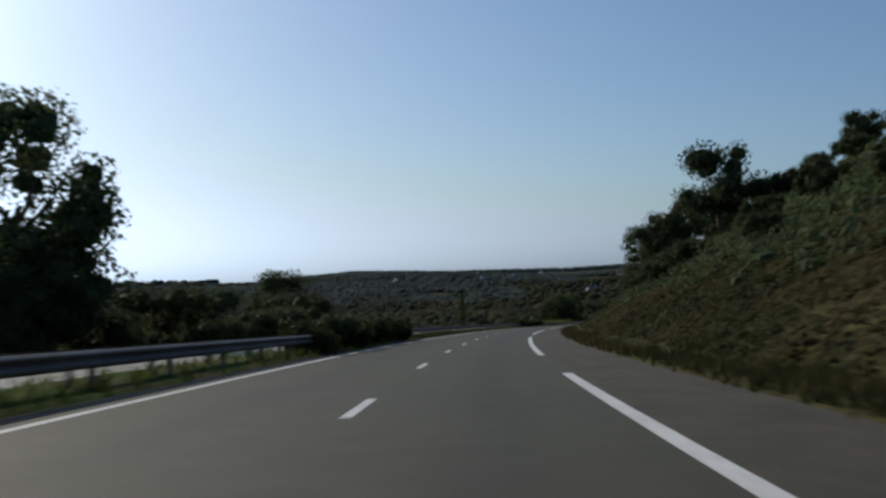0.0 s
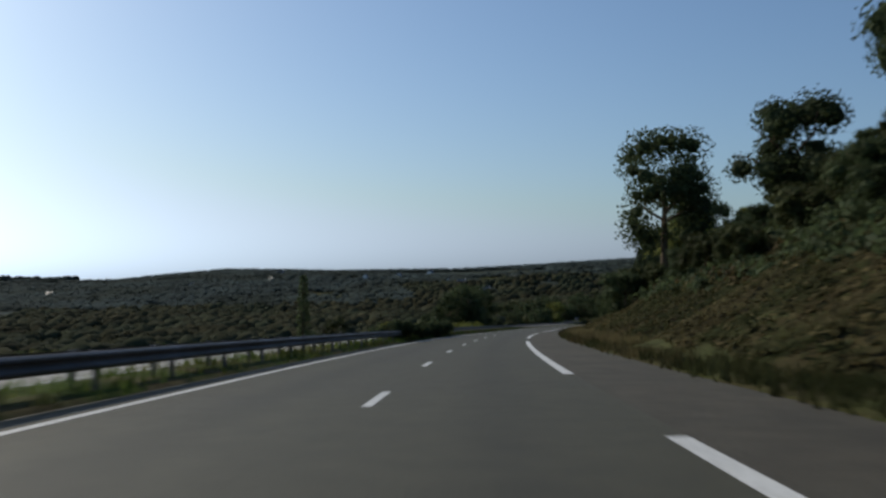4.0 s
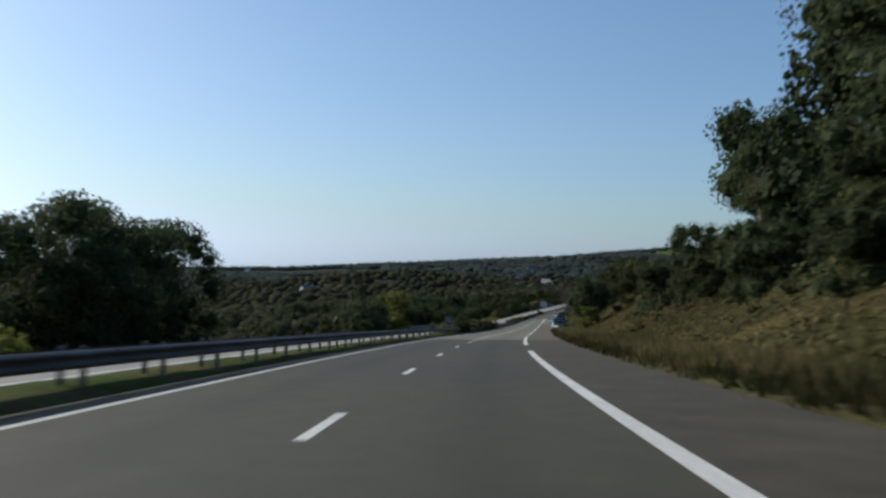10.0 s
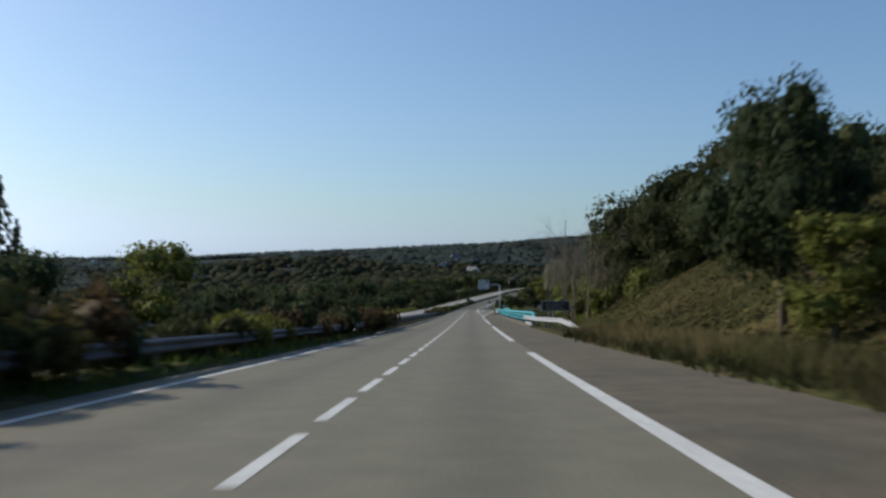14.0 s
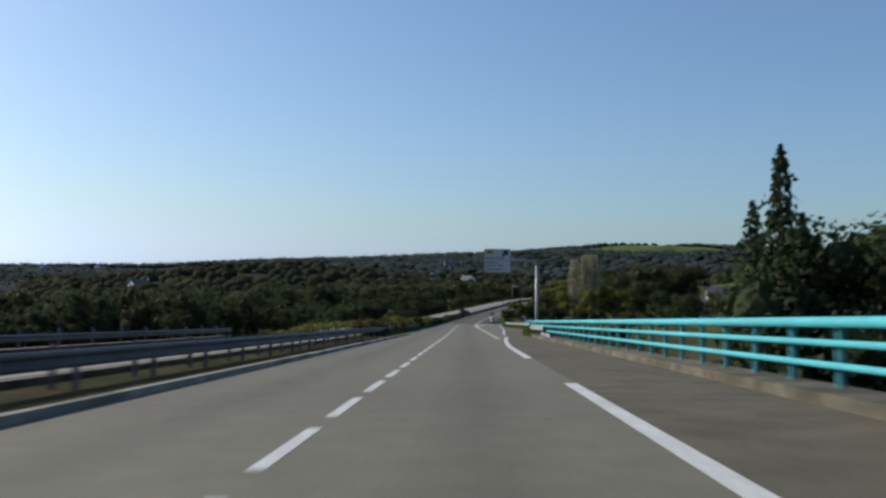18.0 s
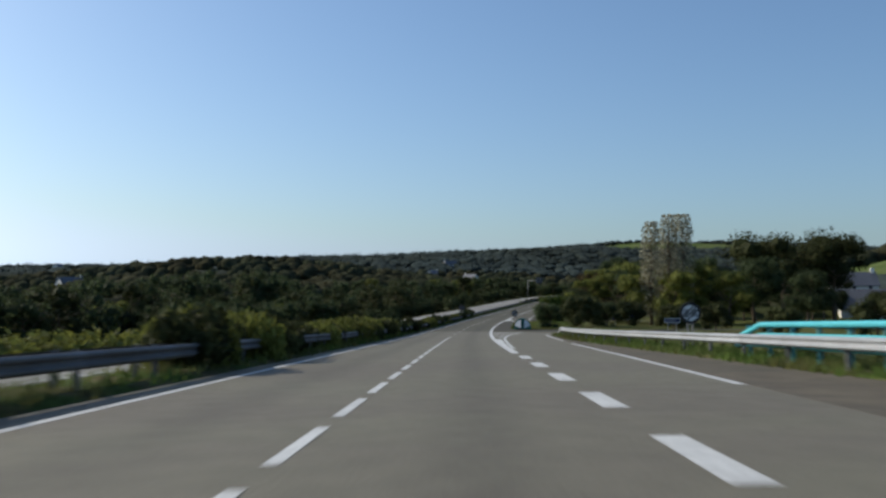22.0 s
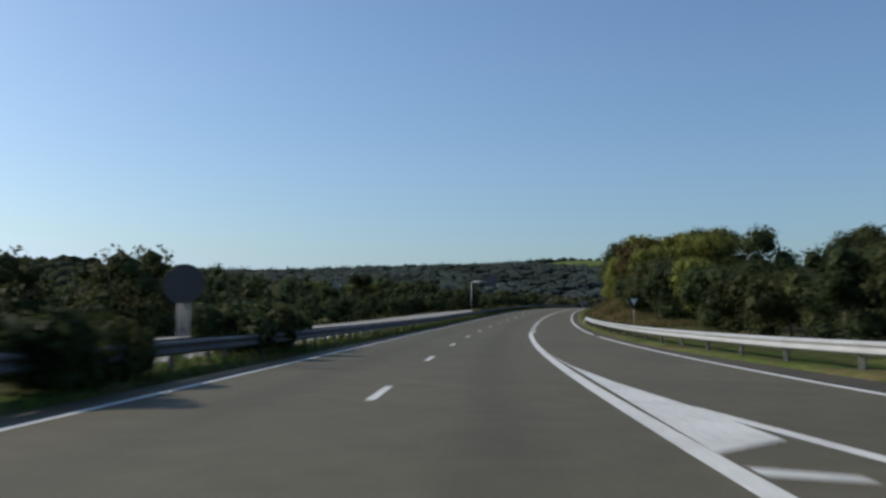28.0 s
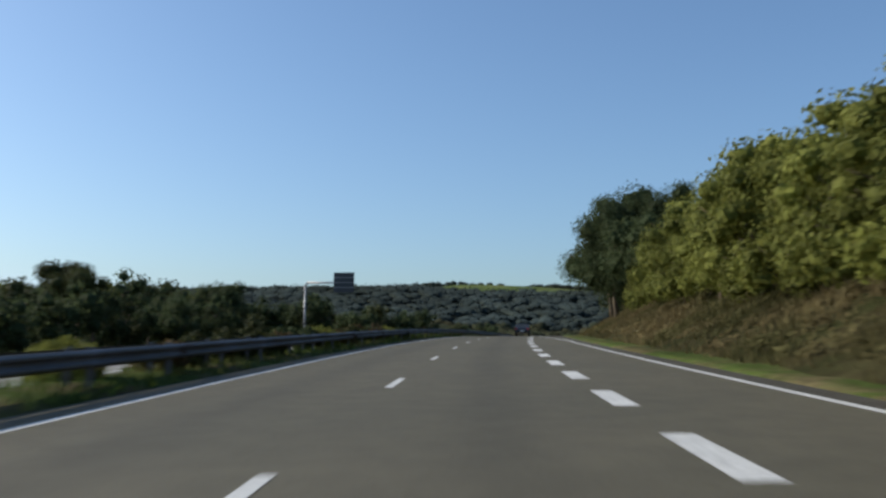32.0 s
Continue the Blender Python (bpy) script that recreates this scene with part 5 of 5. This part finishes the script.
def scatter(n, x0, x1, y0, y1, seed, keep=None):
    rng = np.random.default_rng(seed)
    p = np.stack([rng.uniform(x0, x1, n), rng.uniform(y0, y1, n)], -1)
    s, l, z = road_coords(p[:, 0], p[:, 1])
    ok = (np.abs(l) > 75) & ((l < 0) | (s > 1000) | (l > 130))
    lush = ((p[:, 0] > 825) & (p[:, 0] < 1050) & (p[:, 1] > 1620) & (p[:, 1] < 1810)) | ((p[:, 0] > 395) & (p[:, 0] < 526) & (p[:, 1] > 715) & (p[:, 1] < 890))
    clear = np.sin(p[:, 0] * 0.013 + 1.5) * np.sin(p[:, 1] * 0.011 + p[:, 0] * 0.004) > 0.9
    yc = np.interp(p[:, 0], [-3500, -200, 400, 700, 950, 4000], [2100, 1900, 1650, 1680, 1780, 2300])
    field = (p[:, 1] > yc - 190) & (p[:, 1] < yc - 50) & (np.sin(p[:, 0] * 0.011) + 0.5 * np.sin(p[:, 0] * 0.037 + p[:, 1] * 0.03) > 0.15) & (p[:, 0] < 500)
    ok &= ~lush & ~clear & ~field
    return p[ok]


woods("far_woods", "dense dark woods along the valley floor", scatter(5600, -260, 620, 480, 1120, 51), 61, 2.8, 4.8, M_WOOD_V, 30, 0.75, 0.35)
ridge = scatter(23000, -1100, 1400, 1100, 1950, 52)
foot_of_ridge = (ridge[:, 0] > 100) & (ridge[:, 0] < 760) & (ridge[:, 1] < 1400)
woods("far_woods", "woods covering the distant ridge, tinted blue for haze", ridge[~foot_of_ridge], 62, 3.0, 5.2, M_WOOD_HAZE, 4, 0.42, 0.72)
woods("far_woods", "dark woods at the foot of the ridge", ridge[foot_of_ridge], 67, 2.2, 3.9, M_WOOD_V, 36, 0.8, 0.3)
woods("far_woods", "far hedges and woods behind the ridge", scatter(1100, -2600, -500, 900, 2300, 53), 63, 5.0, 8.0, M_WOOD_HAZE)
woods("far_woods", "woods on the hill beside the pasture", scatter(2600, 300, 1100, 350, 1150, 54), 64, 2.8, 5.0, M_WOOD_V, 24)
woods("far_woods", "mixed woods on the slope below the opposite carriageway", scatter(2600, -420, 420, -260, 500, 55), 66, 2.0, 3.8, M_WOOD_V, 44, 0.85)
hx = np.linspace(-1200, 1150, 150)
hy = np.interp(hx, [-3500, -200, 400, 700, 950, 4000], [2100, 1900, 1650, 1680, 1780, 2300])
woods("far_woods", "single trees and hedges on the crest", np.stack([hx + 9 * np.sin(hx), hy + 10 * np.cos(hx * 0.7)], -1), 65, 2.2, 4.5, M_WOOD_HAZE)


# ---- houses ----
def house(x, y, w, d, h, yaw, label, chimney=True):
    z = gz(x, y)
    r = root("house", label, "house", "distant houses", m=pose(x, y, z - 0.5, 0, 0, yaw))
    bm = box(bmesh.new(), -w / 2, w / 2, -d / 2, d / 2, 0, h)
    part("wall", bm, M_PLASTER, r)
    rf = h + d * 0.48
    e = 0.35
    v = [(-w / 2 - e, -d / 2 - e, h - 0.2), (w / 2 + e, -d / 2 - e, h - 0.2), (w / 2 + e, 0, rf), (-w / 2 - e, 0, rf), (-w / 2 - e, d / 2 + e, h - 0.2), (w / 2 + e, d / 2 + e, h - 0.2)]
    v += [(a, b, c - 0.18) for a, b, c in v]
    mesh_ob("roof", v, [(0, 1, 2, 3), (3, 2, 5, 4), (6, 9, 8, 7), (9, 10, 11, 8), (0, 6, 7, 1), (4, 5, 11, 10), (0, 3, 9, 6), (3, 4, 10, 9), (1, 7, 8, 2), (2, 8, 11, 5)], M_SLATE, r)
    for sx in (-1, 1):
        q = sx * (w / 2)
        mesh_ob("gable", [(q, -d / 2, h), (q, d / 2, h), (q, 0, rf - 0.25), (q - sx * 0.25, -d / 2, h), (q - sx * 0.25, d / 2, h), (q - sx * 0.25, 0, rf - 0.25)], [(0, 1, 2), (3, 5, 4), (0, 2, 5, 3), (1, 4, 5, 2), (0, 3, 4, 1)], M_PLASTER, r)
    if chimney:
        part("chimney", box(bmesh.new(), w / 2 - 0.9, w / 2 - 0.1, -0.3, 0.3, h, rf + 0.9), M_PLASTER, r)
    nw = max(2, int(w / 3))
    for i in range(nw):
        for k in range(1 if h < 4 else 2):
            for sy in (-1, 1):
                cx = -w / 2 + (i + 0.5) * w / nw
                wd = part("window", box(bmesh.new(), cx - 0.5, cx + 0.5, sy * d / 2 - 0.06, sy * d / 2 + 0.06, 1.3 + 2.6 * k, 2.6 + 2.6 * k), M_WHITE, r)
                part("pane", box(bmesh.new(), cx - 0.42, cx + 0.42, sy * d / 2 - 0.08, sy * d / 2 + 0.08, 1.38 + 2.6 * k, 2.52 + 2.6 * k), M_GLASS, wd)
    return r


house(305, 678, 9, 7.5, 4.6, 62, "white rendered house with twin gables beside the pasture")
house(312, 672, 7, 6, 4.2, 62, "white rendered house with a steep slate roof")
house(327, 730, 20, 8, 2.4, -35, "long low barn with a pale grey roof", False)
house(350, 764, 11, 6.5, 2.8, -30, "pale farmhouse below the wooded hill")
rand = random.Random(11)
for i in range(16):
    x = rand.uniform(-420, 640)
    y = np.interp(x, [-500, 0, 700], [1700, 1560, 1500]) + rand.uniform(-260, 60)
    house(x, float(y), rand.uniform(9, 14), 8, rand.choice([3.2, 5.2]), rand.uniform(0, 180), "small white house among trees on the far slope")
house(175, 1125, 13, 8, 5.4, 30, "white house standing above the valley woods")


# ---- signs ----
def board(name, s, l, z, w, h, face, label, category, posts, back=M_GREY, yaw=0.0, frame_m=M_WHITE, post_m=M_GREY, marks=()):
    """A sign that faces the oncoming traffic; marks are (x0, x1, z0, z1, material) on its face."""
    g = P(s, l)
    r = root(name, label, category, "road signs", m=at(s, l, 0, yaw))
    part("panel", box(bmesh.new(), -w / 2, w / 2, -0.02, 0.03, z, z + h, 0.008), face, r)
    for a in ((-w / 2 - 0.01, -w / 2 + 0.05, z, z + h), (w / 2 - 0.05, w / 2 + 0.01, z, z + h), (-w / 2 + 0.05, w / 2 - 0.05, z, z + 0.05), (-w / 2 + 0.05, w / 2 - 0.05, z + h - 0.05, z + h)):
        part("border", box(bmesh.new(), a[0], a[1], -0.026, -0.018, a[2], a[3]), frame_m, r)
    part("back_sheet", box(bmesh.new(), -w / 2 + 0.02, w / 2 - 0.02, 0.031, 0.045, z + 0.02, z + h - 0.02), back, r)
    for x in posts:
        base = min(-0.3, gz(*(at(s, l, 0, yaw) @ Vector((x, 0.09, 0))).xy) - g.z - 0.2)
        part("post", box(bmesh.new(), x - 0.05, x + 0.05, 0.046, 0.13, base, z + h - 0.1, 0.01), post_m, r)
    for x0, x1, z0, z1, mm in marks:
        part("mark", box(bmesh.new(), x0, x1, -0.025, -0.019, z + z0, z + z1), mm, r)
    return r


b = board("information_sign", 387, 5.5, 1.25, 0.92, 1.02, M_BLUE, "square dark blue sign on two pale posts in dry grass", "road sign", (-0.12, 0.14), post_m=M_GREY, frame_m=M_GREY,
          marks=((-0.28, 0.02, 0.58, 0.72, M_GREY), (-0.34, -0.08, 0.3, 0.44, M_GREY), (0.02, 0.3, 0.28, 0.46, M_GREY)))
bm = bmesh.new()
for q in ((0.08, 0.9), (0.33, 0.9), (0.33, 0.66), (0.25, 0.73), (0.11, 0.56), (0.04, 0.63), (0.18, 0.8)):
    bm.verts.new((q[0], -0.026, 1.25 + q[1]))
bm.faces.new(list(bm.verts))
part("arrow", bm, M_GREY, b)
board("information_sign", 387, -6.95, 1.1, 0.86, 0.9, M_BLUE, "small dark square sign with a grey border on the median", "road sign", (-0.3, 0.3), frame_m=M_GREY,
      marks=((-0.3, 0.05, 0.6, 0.75, M_GREY), (-0.1, 0.3, 0.25, 0.5, M_GREY), (-0.32, -0.2, 0.2, 0.4, M_GREY)))
board("name_sign", 463, 6.4, 1.25, 2.1, 0.75, M_DARK, "long dark brown sign with pale lines of writing behind the guardrail", "road sign", (-0.53, -0.2), frame_m=M_GREY,
      marks=((-0.75, 0.7, 0.5, 0.54, M_GREY), (-0.75, 0.4, 0.34, 0.38, M_GREY), (-0.7, 0.6, 0.18, 0.22, M_GREY)))
board("chevron_sign", 763, 21, 0.7, 3.2, 0.9, M_BLUE, "blue chevron board at the bend of the slip road", "road sign", (-1.2, 1.2), yaw=-20, frame_m=M_BLUE)


def chevrons(s, l, z, yaw, xs):
    r = [o for o in scene.objects if o.name == "chevron_sign"][0]
    for x in xs:
        v = [(x - 0.3, -0.024, z + 0.08), (x - 0.05, -0.024, z + 0.08), (x + 0.3, -0.024, z + 0.45), (x - 0.05, -0.024, z + 0.82), (x - 0.3, -0.024, z + 0.82), (x + 0.05, -0.024, z + 0.45)]
        mesh_ob("chevron", v, [(0, 1, 2, 5), (5, 2, 3, 4)], M_WHITE, r)


chevrons(763, 21, 0.7, 0, (-0.9, 0.0, 0.9))


def gantry(s, pole_l, panel_l, top, w, h, label, marks, away=False):
    """A tall bent pole with an arm that carries a panel over the lane."""
    r = root("sign_gantry", label, "sign gantry", "sign gantries", m=at(s, pole_l))
    x = panel_l - pole_l
    arm = top - h * 0.5
    g = gz(*P(s, pole_l).xy) - P(s, 0).z
    e = 1 if x > 0 else -1
    bm = tube(bmesh.new(), (0, 0.18, min(0, g) - 0.4), (0, 0.18, arm - 0.3), 0.145, 0.12, 12)
    part("pole", bm, M_GREY, r, smooth=True)
    part("elbow", tube(bmesh.new(), (0, 0.18, arm - 0.34), (e * 0.3, 0.18, arm), 0.13, 0.13, 12), M_GREY, r, smooth=True)
    part("arm", tube(bmesh.new(), (e * 0.25, 0.18, arm), (x + e * w * 0.4, 0.18, arm), 0.13, 0.1, 12), M_GREY, r, smooth=True)
    part("base_plate", box(bmesh.new(), -0.35, 0.35, -0.17, 0.53, min(0, g) - 0.1, max(min(0, g), g) + 0.05, 0.01), M_CONC, r)
    face, back = (M_FACE_SHADE, M_GREY) if not away else (M_BACK_SHADE, M_WHITE)
    part("panel", box(bmesh.new(), x - w / 2, x + w / 2, -0.03, 0.02, top - h, top, 0.01), face, r)
    part("back_sheet", box(bmesh.new(), x - w / 2 + 0.02, x + w / 2 - 0.02, 0.022, 0.04, top - h + 0.02, top - 0.02), back, r)
    for x0, x1, z0, z1, mm in marks:
        part("mark", box(bmesh.new(), x + x0, x + x1, -0.04, -0.032, top + z0, top + z1), mm, r)
    if away:
        for q in (-0.25, -0.5, -0.75):
            part("stiffener", box(bmesh.new(), x - w / 2, x + w / 2, -0.08, -0.032, top + q * h - 0.03, top + q * h + 0.03), M_GREY, r)
    return r


G = gantry(581.5, 5.7, 2.5, 6.95, 2.1, 1.9, "white exit sign with black arrow on bent grey pole",
           [(-0.95, -0.3, -0.42, -0.12, M_YELLOW), (-0.85, -0.65, -0.37, -0.17, M_DARK), (-0.6, -0.4, -0.37, -0.17, M_DARK),
            (-1.03, 1.03, -0.93, -0.9, M_DARK)] + [(x0 + 0.15 * q, x0 + 0.15 * q + 0.085, z0, z0 + hh, M_DARK) for x0, z0, hh, m in
            ((-0.9, -0.8, 0.12, 5), (0.0, -0.8, 0.12, 4), (-0.9, -1.16, 0.12, 6), (-0.9, -1.44, 0.14, 5), (0.0, -1.44, 0.14, 3), (-0.9, -1.74, 0.14, 9)) for q in range(m)])
v = [(-3.2 + q[0], -0.042, 6.95 + q[1]) for q in ((0.35, -0.12), (0.85, -0.12), (0.85, -0.62), (0.68, -0.46), (0.45, -0.62), (0.3, -0.45), (0.55, -0.29))]
mesh_ob("arrow", v, [(0, 1, 2, 3, 4, 5, 6)], M_DARK, G)
gantry(1008, -25.8, -21.0, 7.7, 2.5, 2.4, "back of a direction sign on a bent grey pole", [], True)

# the exit nose marker: a rounded green board with white halves
r = root("nose_marker", "rounded green and white exit nose marker on the gore", "road sign", "road signs", m=at(735, 5.7))
n = 20
prof = [(math.cos(math.pi * i / n) * 1.05, 0.10 + math.sin(math.pi * i / n) * 1.35) for i in range(n + 1)]
v = [(x, -0.35 + 0.5 * abs(x), z) for x, z in prof] + [(x * 0.9, 0.55, z) for x, z in prof]
f = [tuple(range(n + 1)), tuple(range(2 * n + 1, n, -1))] + [(i, n + 1 + i, n + 2 + i, i + 1) for i in range(n)] + [(0, n, 2 * n + 1, n + 1)]
mesh_ob("body", v, f, M_GREEN, r)
for sx in (-1, 1):
    q = [(sx * 0.2, 0.22), (sx * 0.2, 1.3), (sx * 0.55, 1.12), (sx * 0.9, 0.7), (sx * 0.95, 0.5)]
    v = [(x, -0.36 + 0.5 * abs(x), z) for x, z in q]
    mesh_ob("white_field", [(x, y - 0.012, z) for x, y, z in v], [tuple(range(len(v)))], M_WHITE, r)
part("foot", box(bmesh.new(), -0.9, 0.9, -0.1, 0.5, -0.12, 0.11), M_CONC, r)


def round_sign(s, l, zc, rad, label, away=False, ring=M_DARK, face=M_WHITE, bars=True):
    r = root("round_sign", label, "road sign", "road signs", m=at(s, l))
    base = min(-0.2, gz(*P(s, l).xy) - P(s, 0).z - 0.2)
    for x in (-0.1, 0.1):
        part("post", tube(bmesh.new(), (x, 0.07, base), (x, 0.07, zc + rad * 0.6), 0.026, 0.026, 8), M_GREY, r, smooth=True)
    part("disc", tube(bmesh.new(), (0, 0.02, zc), (0, -0.02, zc), rad, rad, 28), M_BACK_SHADE if away else ring, r)
    if not away:
        part("face", tube(bmesh.new(), (0, -0.021, zc), (0, -0.028, zc), rad * 0.74, rad * 0.74, 28), face, r)
        if bars:
            for o in (-0.12, 0.0, 0.12):
                bm = box(bmesh.new(), -rad * 0.68, rad * 0.68, -0.034, -0.029, -0.032, 0.032)
                bmesh.ops.transform(bm, matrix=pose(o * 0.7, 0, zc - o * 0.7, 0, -45, 0), verts=bm.verts)
                part("stroke", bm, M_DARK, r)
            part("figure", box(bmesh.new(), -0.28, -0.05, -0.033, -0.029, zc - 0.15, zc + 0.15), M_GREY, r)
            part("figure", box(bmesh.new(), 0.05, 0.28, -0.033, -0.029, zc - 0.15, zc + 0.15), M_GREY, r)
    return r


# a white face coloured grey here, as its front lies in shade
round_sign(769, 4.55, 1.75, 0.53, "round end-of-limit sign with dark diagonal strokes on the lawn", face=M_GREY)
round_sign(656, 9.3, 1.6, 0.45, "round speed sign with a dark ring behind the guardrail")
round_sign(808, -7.6, 2.1, 0.5, "grey back of a round sign among median shrubs", True)
round_sign(809.2, -8.1, 2.1, 0.5, "grey back of a round sign among median shrubs", True)
for s, l, z, yaw in ((851, 9.0, 0.0, 0),):
    r = root("yield_sign", "triangular give-way sign on a post beside the slip road", "road sign", "road signs", m=at(s, l, z, yaw))
    base = gz(*P(s, l).xy) - P(s, l, z).z - 0.15
    part("post", tube(bmesh.new(), (0, 0.06, base), (0, 0.06, 2.2), 0.035, 0.035, 8), M_GREY, r, smooth=True)
    mesh_ob("panel", [(-0.5, 0, 2.3), (0.5, 0, 2.3), (0, 0, 1.43), (-0.5, 0.02, 2.3), (0.5, 0.02, 2.3), (0, 0.02, 1.43)], [(0, 2, 1), (3, 4, 5), (0, 1, 4, 3), (1, 2, 5, 4), (2, 0, 3, 5)], M_DARK, r)
    mesh_ob("face", [(-0.24, -0.006, 2.2), (0.24, -0.006, 2.2), (0, -0.006, 1.78)], [(0, 2, 1)], M_WHITE, r)
board("direction_sign", 732, 23.5, 0.9, 1.8, 0.55, M_BLUE, "small blue direction sign beyond the slip road", "road sign", (-0.5, 0.5), marks=((-0.6, 0.4, 0.2, 0.32, M_GREY),))


# ---- a car on the road ahead ----
def car(s, l, paint, label, yaw=0):
    r = root("car", label, "car", "cars", m=at(s, l, 0, yaw))
    bm = bmesh.new()
    prof = [(-2.05, 0.35), (-2.1, 0.65), (-2.0, 0.95), (-1.75, 1.05), (-1.2, 1.42), (0.2, 1.46), (0.95, 1.02), (1.95, 0.85), (2.1, 0.6), (2.05, 0.35)]
    rings = []
    for x, k in ((-0.82, 0.9), (-0.85, 1.0), (0.85, 1.0), (0.82, 0.9)):
        rings.append([bm.verts.new((x * (0.82 if z > 1.1 else 1), y, z)) for y, z in prof])
    for a, b in zip(rings[:-1], rings[1:]):
        for i in range(len(prof) - 1):
            bm.faces.new((a[i], a[i + 1], b[i + 1], b[i]))
        bm.faces.new((a[-1], a[0], b[0], b[-1]))
    bm.faces.new(rings[0])
    bm.faces.new(rings[-1][::-1])
    part("body", bm, paint, r, smooth=False)
    mesh_ob("rear_window", [(-0.62, -1.74, 1.08), (0.62, -1.74, 1.08), (0.58, -1.26, 1.39), (-0.58, -1.26, 1.39)], [(0, 1, 2, 3)], M_GLASS, r)
    for sx in (-1, 1):
        part("tail_light", box(bmesh.new(), sx * 0.7 - 0.12, sx * 0.7 + 0.12, -2.13, -2.04, 0.72, 0.92, 0.02), M_RED, r)
        for y in (-1.3, 1.3):
            w = part("wheel", tube(bmesh.new(), (sx * 0.68, y, 0.31), (sx * 0.87, y, 0.31), 0.31, 0.31, 16), M_TYRE, r)
            part("rim", tube(bmesh.new(), (sx * 0.872, y, 0.31), (sx * 0.885, y, 0.31), 0.2, 0.18, 12), M_STEEL, w)
    part("number_plate", box(bmesh.new(), -0.26, 0.26, -2.125, -2.09, 0.5, 0.61), M_WHITE, r)
    return r


car(1012, 0.2, M_CAR, "dark grey hatchback driving far ahead in the lane")
